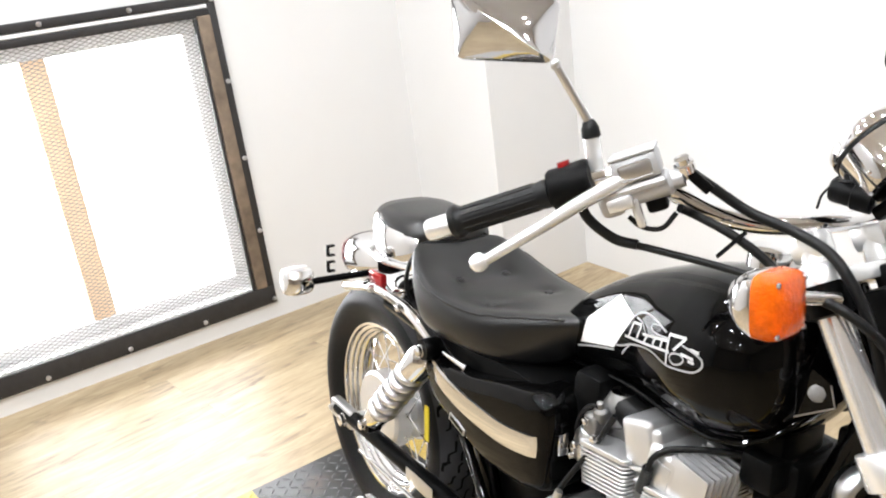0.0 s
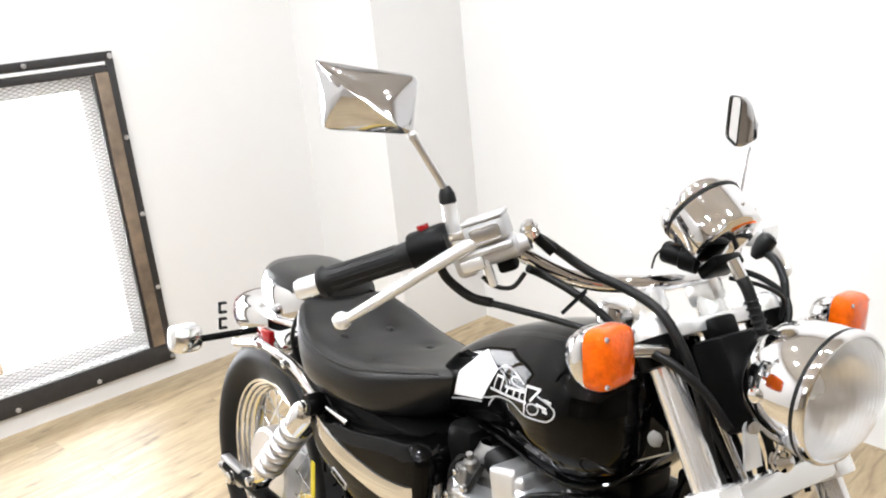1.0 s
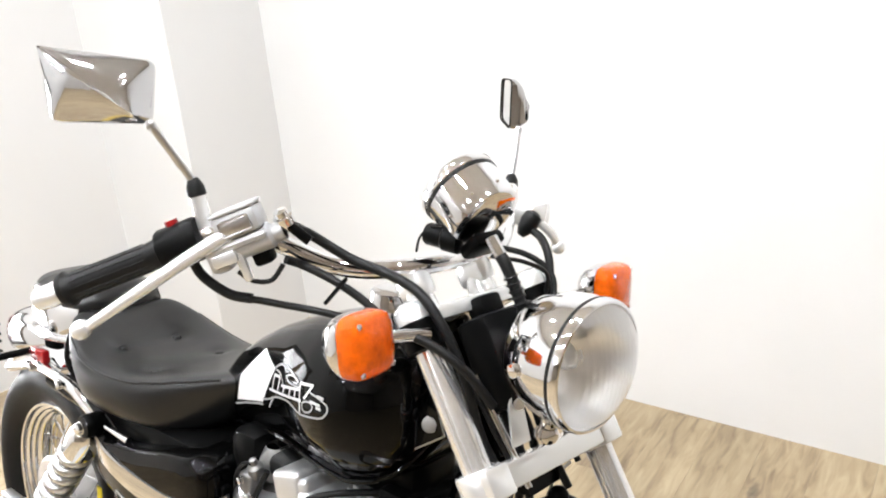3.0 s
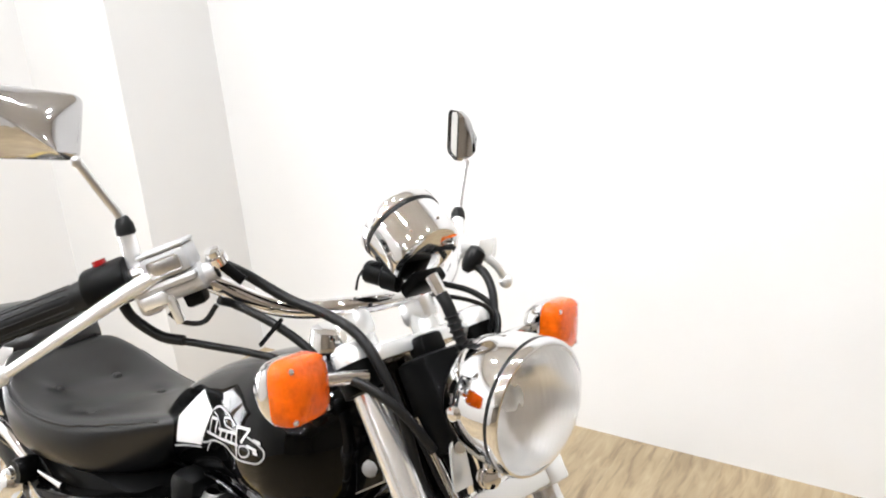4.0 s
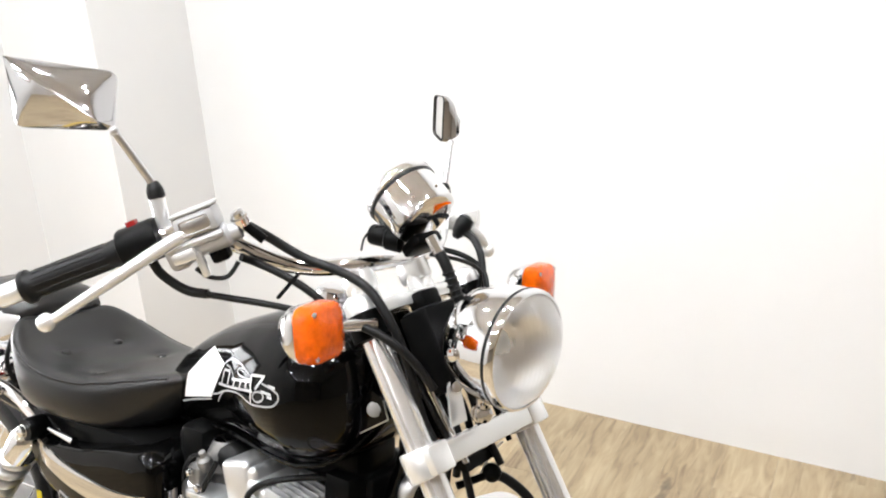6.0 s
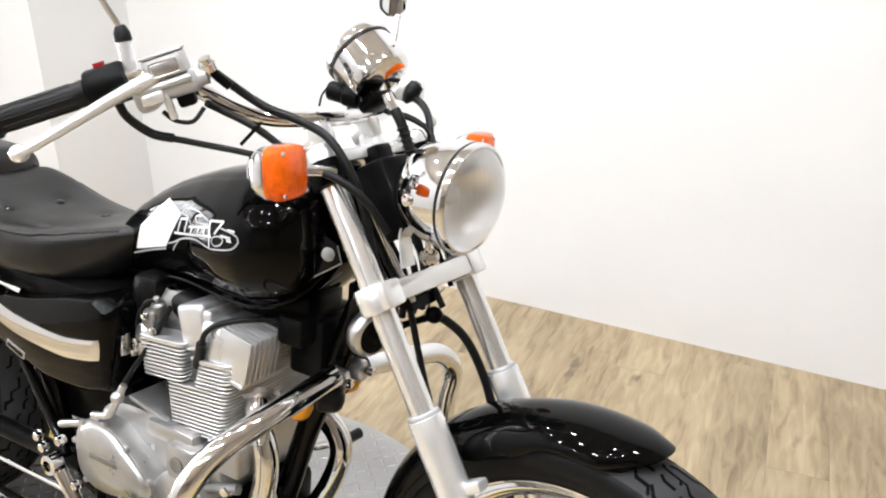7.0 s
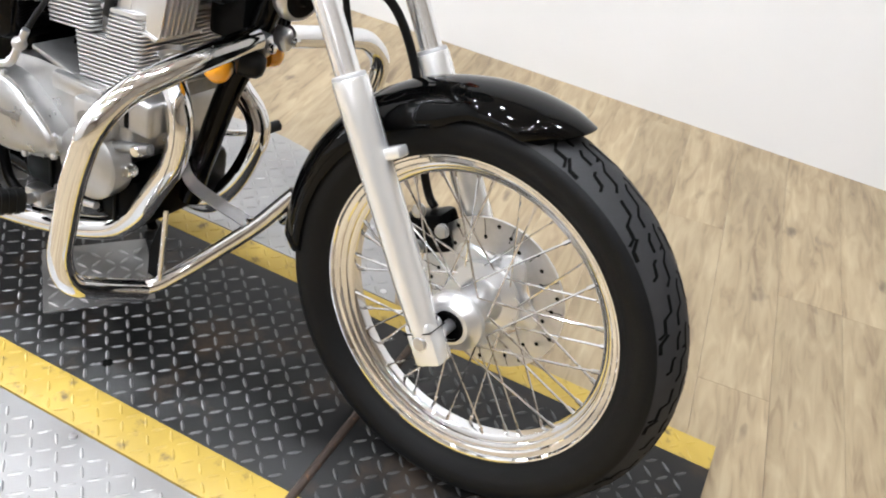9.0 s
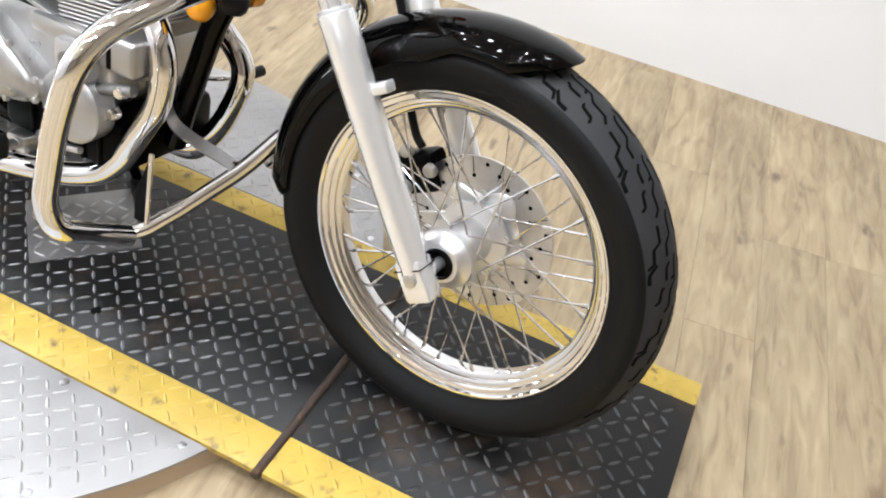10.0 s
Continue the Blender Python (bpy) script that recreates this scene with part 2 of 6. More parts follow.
def box(bm, lo, hi, bevel=0.0, m=None, seg=2):
    sub = bmesh.new()
    bmesh.ops.create_cube(sub, size=1)
    c, d = (Vector(lo) + Vector(hi)) / 2, Vector(hi) - Vector(lo)
    for v in sub.verts:
        v.co = Vector((v.co.x * d.x, v.co.y * d.y, v.co.z * d.z)) + c
    if bevel:
        bmesh.ops.bevel(sub, geom=list(sub.edges), offset=bevel, segments=seg, affect="EDGES", profile=0.5)
    return join(bm, sub, m)


def join(bm, sub, m=None):
    if m is not None:
        sub.transform(m)
    me = bpy.data.meshes.new("tmp")
    sub.to_mesh(me)
    sub.free()
    bm.from_mesh(me)
    bpy.data.meshes.remove(me)
    return bm


def frame_of(d):
    """A turn whose z axis lies along d."""
    return Vector(d).to_track_quat("Z", "Y").to_matrix().to_4x4()


def rings(bm, loops, closed=True, cap=True, cyclic=False):
    """Skin between rings of points."""
    vs = [[bm.verts.new(p) for p in loop] for loop in loops]
    n = len(vs[0])
    pairs = list(zip(vs, vs[1:])) + ([(vs[-1], vs[0])] if cyclic else [])
    for a, b in pairs:
        for k in range(n if closed else n - 1):
            bm.faces.new((a[k], a[(k + 1) % n], b[(k + 1) % n], b[k]))
    if cap and closed and not cyclic:
        bm.faces.new(vs[0][::-1])
        bm.faces.new(vs[-1])
    return bm


def lathe(bm, profile, centre, axis, seg=48, cap=False):
    """Turn a profile of (radius, height) round an axis through centre."""
    f = frame_of(axis)
    c = Vector(centre)
    loops = []
    for r, h in profile:
        r = max(r, 1e-5)
        loops.append([c + (f @ Vector((r * math.cos(a), r * math.sin(a), h))) for a in [2 * math.pi * k / seg for k in range(seg)]])
    return rings(bm, loops, cap=cap)


def rod(bm, a, b, r, r2=None, seg=16):
    a, b = Vector(a), Vector(b)
    n = (b - a).length
    return lathe(bm, [(r, 0), (r if r2 is None else r2, n)], a, b - a, seg, cap=True)


def smooth_path(pts, n=8):
    """Catmull-Rom through the points."""
    p = [Vector(q) for q in pts]
    p = [2 * p[0] - p[1]] + p + [2 * p[-1] - p[-2]]
    out = []
    for i in range(1, len(p) - 2):
        for k in range(n):
            t = k / n
            a, b, c, d = p[i - 1], p[i], p[i + 1], p[i + 2]
            out.append(0.5 * (2 * b + (c - a) * t + (2 * a - 5 * b + 4 * c - d) * t * t + (3 * b - a - 3 * c + d) * t**3))
    return out + [p[-2]]


def round_path(pts, r=0.03, n=6):
    """Straight runs with corners rounded off."""
    p = [Vector(q) for q in pts]
    out = [p[0]]
    for a, b, c in zip(p, p[1:], p[2:]):
        u, v = (a - b), (c - b)
        k = min(r, u.length * 0.49, v.length * 0.49)
        s, e = b + u.normalized() * k, b + v.normalized() * k
        out += [(1 - t) ** 2 * s + 2 * t * (1 - t) * b + t * t * e for t in [i / n for i in range(n + 1)]]
    return out + [p[-1]]


def tube(bm, path, r, seg=12, r_end=None, cap=True):
    """A round bar along a path."""
    path = [Vector(p) for p in path]
    d = (path[1] - path[0]).normalized()
    up = d.orthogonal().normalized()
    loops = []
    for i, p in enumerate(path):
        nd = (path[min(i + 1, len(path) - 1)] - path[max(i - 1, 0)]).normalized()
        up = (up - nd * up.dot(nd)).normalized()
        side = nd.cross(up)
        rr = r if r_end is None else r + (r_end - r) * i / (len(path) - 1)
        loops.append([p + rr * (math.cos(a) * up + math.sin(a) * side) for a in [2 * math.pi * k / seg for k in range(seg)]])
    return rings(bm, loops, cap=cap)


def superloop(c, ry, rz, n=24, e=2.6, tilt=0.0, bottom=1.0):
    """A rounded-square ring across the motorcycle at x = c[0]; bottom squashes its lower half."""
    out = []
    for k in range(n):
        a = 2 * math.pi * k / n
        y = ry * math.copysign(abs(math.cos(a)) ** (2 / e), math.cos(a))
        z = rz * math.copysign(abs(math.sin(a)) ** (2 / e), math.sin(a))
        if z < 0:
            z *= bottom
        out.append(Vector((c[0] + tilt * z, c[1] + y, c[2] + z)))
    return out


# ---- the room ----
def wall(name, lo, hi, label, material=None):
    return solid(name, box(bmesh.new(), lo, hi), material or WALL, label, "wall", "structure", smooth=0)


T = 0.15
WY0, WY1, WZ0, WZ1 = -0.70, 0.335, 0.10, 1.145    # clear opening of the window
bm = bmesh.new()
box(bm, (WIN_X - T, ROOM_Y, FLOOR - 0.02), (WIN_X, WY0, TOP))
box(bm, (WIN_X - T, WY1, FLOOR - 0.02), (WIN_X, BACK_Y + T, TOP))
box(bm, (WIN_X - T, WY0, FLOOR - 0.02), (WIN_X, WY1, WZ0))
box(bm, (WIN_X - T, WY0, WZ1), (WIN_X, WY1, TOP))
solid("wall_west", bm, WALL, "warm white painted wall with a meshed window", "wall", "structure", smooth=0)
wall("wall_north", (WIN_X, BACK_Y, FLOOR - 0.02), (ROOM_X, BACK_Y + T, TOP), "plain white painted wall behind the motorcycle")
wall("wall_corner_box", (WIN_X, STEP_Y, FLOOR - 0.02), (STEP_X, BACK_Y, TOP), "white boxed-in corner of the room")
wall("wall_east", (ROOM_X, ROOM_Y, FLOOR - 0.02), (ROOM_X + T, BACK_Y + T, TOP), "plain beige painted wall", DIMWALL)
wall("wall_south", (WIN_X - T, ROOM_Y - T, FLOOR - 0.02), (ROOM_X + T, ROOM_Y, TOP), "plain beige painted wall", DIMWALL)
solid("ceiling", box(bmesh.new(), (WIN_X - T, ROOM_Y - T, TOP), (ROOM_X + T, BACK_Y + T, TOP + 0.1)), CEIL, "plain off-white painted ceiling", "ceiling", "structure", smooth=0)

# window: dark frame screwed on, wooden reveal, expanded metal in front of the panes
win = thing("window_1", "wood framed window behind expanded metal mesh", "window", kind="structure")
FO = (-0.777, 0.40, 0.02, 1.222)
bm = bmesh.new()
for lo, hi in (((FO[0], FO[2]), (FO[1], FO[2] + 0.075)), ((FO[0], FO[3] - 0.03), (FO[1], FO[3]))):
    box(bm, (WIN_X + 0.001, lo[0], lo[1]), (WIN_X + 0.014, hi[0], hi[1]), 0.002)
for y in (FO[0], FO[1] - 0.028):
    box(bm, (WIN_X + 0.002, y, FO[2] + 0.075), (WIN_X + 0.0145, y + 0.028, FO[3] - 0.03), 0.002)
part("window_frame", bm, FRAMEDARK, win, "dark metal frame with round bolts")
bm = bmesh.new()
for y in (FO[0] + 0.028, FO[1] - 0.075):
    box(bm, (WIN_X + 0.001, y, FO[2] + 0.077), (WIN_X + 0.02, y + 0.047, FO[3] - 0.07), 0.003)
part("wooden_strip", bm, FRAMEWOOD, win, "weathered brown wooden strip")
bm = bmesh.new()
for y in (FO[0] + 0.0765, FO[1] - 0.0885):
    box(bm, (WIN_X + 0.001, y, FO[2] + 0.077), (WIN_X + 0.016, y + 0.012, FO[3] - 0.077), 0.002)
part("inner_edge", bm, FRAMEDARK, win)
bm = bmesh.new()
box(bm, (WIN_X + 0.001, FO[0] + 0.03, FO[3] - 0.045), (WIN_X + 0.012, FO[1] - 0.03, FO[3] - 0.033), 0.001)
part("light_strip", bm, WHITE, win, "white strip")
bm = bmesh.new()
box(bm, (WIN_X + 0.001, FO[0] + 0.03, FO[3] - 0.075), (WIN_X + 0.013, FO[1] - 0.03, FO[3] - 0.047), 0.002)
part("top_rail", bm, FRAMEDARK, win)
bolt_me = None
for n in range(5):
    for y, z in ((FO[1] - 0.011 - 0.2885 * n, FO[2] + 0.018), (FO[1] - 0.011 - 0.2885 * n, FO[3] - 0.015), (FO[1] - 0.011, FO[2] + 0.018 + 0.2915 * n), (FO[0] + 0.011, FO[2] + 0.018 + 0.2915 * n)):
        if bolt_me is None:
            ob = part("bolt", lathe(bmesh.new(), [(0.009, 0), (0.009, 0.003), (0.006, 0.006), (0, 0.0065)], (0, 0, 0), (1, 0, 0), 12), STEEL, win)
            bolt_me = ob.data
        else:
            ob = new("bolt", bolt_me)
            ob.parent = win
        ob.location = (WIN_X + 0.0145, y, z)
# frame bars of the window behind the mesh
for name, y0, y1, z0, z1 in (("sash", WY0, WY1, WZ0, WZ0 + 0.05), ("sash", WY0, WY1, WZ1 - 0.05, WZ1), ("sash", WY0, WY0 + 0.05, WZ0 + 0.05, WZ1 - 0.05), ("sash", WY1 - 0.05, WY1, WZ0 + 0.05, WZ1 - 0.05)):
    part(name, box(bmesh.new(), (WIN_X - 0.11, y0, z0), (WIN_X - 0.07, y1, z1), 0.004), WHITE, win, "white window sash")
part("mullion", box(bmesh.new(), (WIN_X - 0.105, -0.265, WZ0 + 0.05), (WIN_X - 0.075, -0.185, WZ1 - 0.05), 0.003), mat("orange_wood", (0.92, 0.66, 0.42), 0.5, vary=0.1), win, "orange-brown wooden bar")
pane = part("pane", box(bmesh.new(), (WIN_X - 0.092, WY0 + 0.05, WZ0 + 0.05), (WIN_X - 0.088, WY1 - 0.05, WZ1 - 0.05)), CLEAR, win, "clear glass")
pane.visible_shadow = False
# expanded metal: one mesh of diamonds
bm = bmesh.new()
DW, DH = 0.030, 0.0135
ny, nz = int((WY1 - WY0) / DW), int((WZ1 - WZ0) / DH)
for sgn in (1, -1):
    for k in range(-int((WZ1 - WZ0) / DH), 2 * ny + 1):
        y0, z0 = WY0 + k * DW / 2 * 2, WZ0
        slope = DW / DH * sgn
        length = WZ1 - WZ0
        a = [WY0 + k * DW if sgn > 0 else WY1 - k * DW, WZ0]
        b = [a[0] + slope * length, WZ1]
        lo, hi = 0.0, 1.0
        d = b[0] - a[0]
        t0, t1 = (WY0 - a[0]) / d, (WY1 - a[0]) / d
        lo, hi = max(lo, min(t0, t1)), min(hi, max(t0, t1))
        if hi - lo > 0.001:
            p, q = [(WIN_X + 0.004, a[0] + d * t, a[1] + length * t) for t in (lo, hi)]
            rod(bm, p, q, 0.0012, seg=4)
tagged(part("mesh_screen", bm, MESHWIRE, win, "expanded metal screen", smooth=0), kind="stuff")
# bright yard outside
solid("pavement", box(bmesh.new(), (WIN_X - 3.0, -5.0, FLOOR - 0.2), (WIN_X - T, 5.0, FLOOR - 0.06)), mat("concrete", (0.55, 0.54, 0.53), 0.8, vary=0.2, scale=8), "grey concrete yard outside the window", "pavement", "structure")
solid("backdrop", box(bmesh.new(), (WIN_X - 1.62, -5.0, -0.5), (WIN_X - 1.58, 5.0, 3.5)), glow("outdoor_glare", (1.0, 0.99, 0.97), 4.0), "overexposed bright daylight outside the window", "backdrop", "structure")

# ceiling lamps: small round recessed lamps
def ceiling_lamp():
    lamp = thing("ceiling_light", "small round white recessed ceiling lamp", "lamp", group="ceiling lights")
    part("trim_ring", lathe(bmesh.new(), [(0.053, 0.0), (0.11, -0.004), (0.115, 0.01), (0.10, 0.03)], (0, 0, 0), (0, 0, 1), 32), WHITE, lamp, "white trim ring")
    part("bulb", lathe(bmesh.new(), [(0, -0.002), (0.035, 0.0), (0.052, 0.012)], (0, 0, 0), (0, 0, 1), 24), glow("lamp_bulb", (0.98, 0.985, 1.0), 120), lamp, "glowing round bulb")
    return lamp


lamp = ceiling_lamp()
lamp.location = (*LAMP_SPOTS[0], TOP - 0.03)
for x, y in LAMP_SPOTS[1:]:
    copy_thing(lamp, pose(x, y, TOP - 0.03))

# ---- turntable and lift platform ----
DISC, DISC_R = Vector((-0.81, 0.027, 0)), 0.66
PX0, PX1, PY0, PY1 = -1.83, 0.445, -0.25, 0.30
HINGE = -0.125

# ---- the motorcycle: x forward, y to its left, z up, from the front wheel's contact; it leans on its side stand ----
LEAN, YAW, STEER = 9.0, -2.5, -5.6
bike = thing("motorcycle", "black cruiser motorcycle with chrome trim leaning on its side stand", "motorcycle", pose(0, 0, 0, -LEAN, 0, YAW))
RAKE = math.atan(0.615)
FRONT, REAR = (0.028, 0, 0.314), (-1.45, 0, 0.305)


def fork_x(z):
    return -0.262 - (z - 0.757) * 0.615


AX = Vector((-math.sin(RAKE), 0, math.cos(RAKE)))          # up the steering axis
HEAD = Vector((fork_x(0.84) - 0.06, 0, 0.84))
S = Matrix.Translation((0, 0, 0.30)) @ Matrix.Rotation(radians(-1.5), 4, "X") @ Matrix.Translation((0, 0, -0.30)) @ Matrix.Translation(HEAD) @ Matrix.Rotation(radians(STEER), 4, AX) @ Matrix.Translation(-HEAD)


def bpart(name, bm, material, label="", parent=None, steer=False, smooth=40):
    if steer:
        bm.transform(S)
    return part(name, bm, material, parent or bike, label, smooth=smooth)


def ball(bm, c, r, seg=16):
    return lathe(bm, [(r * math.sin(a), -r * math.cos(a)) for a in [math.pi * k / 8 for k in range(9)]], c, (0, 0, 1), seg)


def bolt_head(c, d, r=0.006, h=0.006, material=None, parent=None, name="bolt", steer=False):
    bm = lathe(bmesh.new(), [(r * 1.15, 0), (r * 1.15, h * 0.3), (r, h * 0.35), (r, h * 0.9), (r * 0.8, h), (0, h)], c, d, 12)
    return bpart(name, bm, material or STEEL, parent=parent, steer=steer)


# -- wheels --
def tyre_mesh(c, tyre_r, tyre_w, rim_r):
    w = tyre_w / 2
    side = [(rim_r - 0.004, 0.56), (rim_r + 0.004, 0.64), (rim_r + 0.010, 0.70), (rim_r + (tyre_r - rim_r) * 0.30, 0.94), (rim_r + (tyre_r - rim_r) * 0.52, 1.0), (tyre_r - (tyre_r - rim_r) * 0.38, 0.975)]
    arc = [(tyre_r - (tyre_r - rim_r) * 0.29 * (abs(k) / 6) ** 2.1, 0.9 * k / 6) for k in range(6, -7, -1)]
    prof = [(r, -h * w) for r, h in side] + [(r, -h * w) for r, h in arc] + [(r, h * w) for r, h in reversed(side)]
    bm = lathe(bmesh.new(), prof, c, (0, 1, 0), 96)
    for f in bm.faces:
        p = f.calc_center_median() - Vector(c)
        if math.hypot(p.x, p.z) > tyre_r - (tyre_r - rim_r) * 0.33:
            f.material_index = 1
    return bm


def rim_mesh(c, rim_r, w):
    p = [(rim_r + 0.006, -w), (rim_r + 0.004, -w * 1.05), (rim_r - 0.002, -w * 1.03), (rim_r - 0.004, -w * 0.95), (rim_r - 0.004, -w * 0.86), (rim_r - 0.011, -w * 0.82), (rim_r - 0.013, -w * 0.76), (rim_r - 0.013, -w * 0.66), (rim_r - 0.019, -w * 0.62), (rim_r - 0.021, -w * 0.56), (rim_r - 0.021, -w * 0.44), (rim_r - 0.027, -w * 0.38), (rim_r - 0.030, -w * 0.28), (rim_r - 0.031, 0)]
    p += [(r, -h) for r, h in reversed(p[:-1])]
    p += [(rim_r + 0.002, w * 0.8), (rim_r - 0.016, w * 0.3), (rim_r - 0.016, -w * 0.3), (rim_r + 0.002, -w * 0.8), (rim_r + 0.006, -w)]
    return lathe(bmesh.new(), p, c, (0, 1, 0), 96)


def spoke_set(parent, c, hub_r, hub_w, rim_r, n, steer):
    c = Vector(c)
    for k in range(n):
        side = 1 if k % 2 else -1
        swing = radians(44) * (1 if (k // 2) % 2 else -1)
        a = 2 * math.pi * (k + 0.3) / n
        p = c + Vector((hub_r * math.cos(a + swing), side * hub_w, hub_r * math.sin(a + swing)))
        q = c + Vector((rim_r * math.cos(a), side * 0.007, rim_r * math.sin(a)))
        bm = rod(bmesh.new(), p, q, 0.0016, seg=6)
        rod(bm, q, q + (p - q).normalized() * 0.015, 0.0030, seg=6)
        bpart("spoke", bm, CHROME, parent=parent, steer=steer)


def tread_blocks(parent, c, tyre_r, tyre_w, rim_r, steer):
    """Stepped lightning grooves: dark strips set a hair above the tread."""
    w = tyre_w / 2
    c = Vector(c)

    def spot(u, a):
        r = tyre_r - (tyre_r - rim_r) * 0.29 * (abs(u) / 0.9) ** 2.1 + 0.0007
        return c + Vector((r * math.cos(a), u * w, r * math.sin(a)))

    # each groove: share of the half width, and metres round the tyre
    lines = [[(0.05, -0.010), (0.13, -0.004), (0.14, 0.026), (0.32, 0.036), (0.33, 0.058), (0.46, 0.066)],
             [(0.15, 0.018), (0.58, 0.032), (0.62, 0.048), (0.72, 0.052)],
             [(0.34, -0.004), (0.44, 0.004), (0.45, 0.020)],
             [(0.50, 0.076), (0.52, 0.098), (0.70, 0.106), (0.72, 0.124), (0.86, 0.130)],
             [(0.66, -0.006), (0.84, 0.006), (0.85, 0.020)],
             [(0.06, 0.064), (0.16, 0.070), (0.18, 0.094), (0.36, 0.104), (0.37, 0.120)]]
    n = 15
    for side in (-1, 1):
        bm = bmesh.new()
        for k in range(n):
            a0 = 2 * math.pi * (k + (0.5 if side > 0 else 0)) / n
            for line in lines:
                q = [Vector((u * w, s_)) for u, s_ in line]
                vs = []
                for m in range(len(q)):
                    d = (q[min(m + 1, len(q) - 1)] - q[max(m - 1, 0)]).normalized() * 0.0021
                    ends = [q[m] + Vector((-d.y, d.x)) * f for f in (-1, 1)]
                    vs.append([bm.verts.new(spot(side * min(1.0, max(0.0, e.x / w)), a0 - e.y / tyre_r)) for e in ends])
                for p, r in zip(vs, vs[1:]):
                    bm.faces.new((p[0], p[1], r[1], r[0]))
        tagged(bpart("tread_groove", bm, GROOVE, parent=parent, steer=steer), kind="stuff")


GROOVE = mat("tread_groove", (0.002, 0.002, 0.002), 0.9, spec=0.1)
fwheel = bpart("front_wheel", rim_mesh(FRONT, 0.238, 0.031), CHROME, "chrome spoked front rim", steer=True, smooth=32)
bpart("tyre", tyre_mesh(FRONT, 0.316, 0.106, 0.238), (TYRE, TREAD), "black tyre with zigzag tread", fwheel, True)
tread_blocks(fwheel, FRONT, 0.316, 0.106, 0.238, True)
spoke_set(fwheel, FRONT, 0.048, 0.034, 0.212, 40, True)
bm = rod(bmesh.new(), (FRONT[0], -0.085, FRONT[2]), (FRONT[0], 0.085, FRONT[2]), 0.009)
lathe(bm, [(0.020, -0.066), (0.030, -0.064), (0.034, -0.056), (0.045, -0.050), (0.047, -0.044), (0.038, -0.036), (0.031, -0.026), (0.029, 0.015), (0.036, 0.026), (0.058, 0.032), (0.058, 0.040), (0.045, 0.050)], FRONT, (0, 1, 0), 48)
bpart("hub", bm, BRUSHED, "silver hub", fwheel, True)
bpart("hub_bore", lathe(bmesh.new(), [(0.0, -0.060), (0.024, -0.0605), (0.024, -0.067), (0.020, -0.068)], FRONT, (0, 1, 0), 32), SATIN, "dark hub seal", fwheel, True)
# brake disc with drilled holes, on the left
bm = bmesh.new()
lathe(bm, [(0.070, 0.052), (0.122, 0.052), (0.122, 0.0565), (0.070, 0.0565), (0.070, 0.052)], FRONT, (0, 1, 0), 72)
bpart("brake_disc", bm, STEEL, "drilled steel brake disc", fwheel, True)
def lobed(y, k):
    return [Vector((FRONT[0] + r * math.cos(a), y, FRONT[2] + r * math.sin(a))) for r, a in [(k * (0.074 + 0.013 * math.cos(5 * b + 0.6)), b) for b in [2 * math.pi * n / 60 for n in range(60)]]]


bpart("disc_carrier", rings(bmesh.new(), [lobed(0.058, 1.0), lobed(0.049, 1.0), lobed(0.0465, 0.96), lobed(0.0465, 0.45)]), BRUSHED, "bright cast disc carrier", fwheel, True)
for k in range(15):
    a = 2 * math.pi * (k + 0.5) / 15
    c_, s_ = math.cos(a), math.sin(a)
    bm = bmesh.new()
    bm.faces.new([bm.verts.new((FRONT[0] + r * c_ - w * s_, 0.0514, FRONT[2] + r * s_ + w * c_)) for r, w in ((0.094, -0.0007), (0.121, -0.0007), (0.121, 0.0007), (0.094, 0.0007))])
    bpart("disc_slot", bm, GROOVE, parent=fwheel, steer=True)
for k in range(30):
    a, r = 2 * math.pi * k / 30, (0.092, 0.103, 0.113)[k % 3]
    bm = lathe(bmesh.new(), [(0.0, 0.0), (0.0034, 0.0)], (FRONT[0] + r * math.cos(a), 0.0514, FRONT[2] + r * math.sin(a)), (0, -1, 0), 8)
    bpart("disc_hole", bm, GROOVE, parent=fwheel, steer=True)
for k in range(5):
    a = 2 * math.pi * k / 5 + 0.3
    bolt_head((FRONT[0] + 0.066 * math.cos(a), 0.049, FRONT[2] + 0.066 * math.sin(a)), (0, -1, 0), 0.006, 0.006, parent=fwheel, steer=True)

rwheel = bpart("rear_wheel", rim_mesh(REAR, 0.200, 0.045), CHROME, "chrome spoked rear rim")
bpart("tyre", tyre_mesh(REAR, 0.307, 0.135, 0.200), (TYRE, TREAD), "wide black tyre", rwheel)
tread_blocks(rwheel, REAR, 0.307, 0.135, 0.200, False)
spoke_set(rwheel, REAR, 0.08, 0.04, 0.172, 40, False)
bm = rod(bmesh.new(), (REAR[0], -0.14, REAR[2]), (REAR[0], 0.14, REAR[2]), 0.009)
lathe(bm, [(0.085, -0.062), (0.092, -0.055), (0.092, -0.02), (0.05, -0.01), (0.05, 0.02), (0.09, 0.03), (0.09, 0.06), (0.03, 0.07)], REAR, (0, 1, 0), 48, True)
bpart("hub", bm, CAST, "cast drum hub", rwheel)

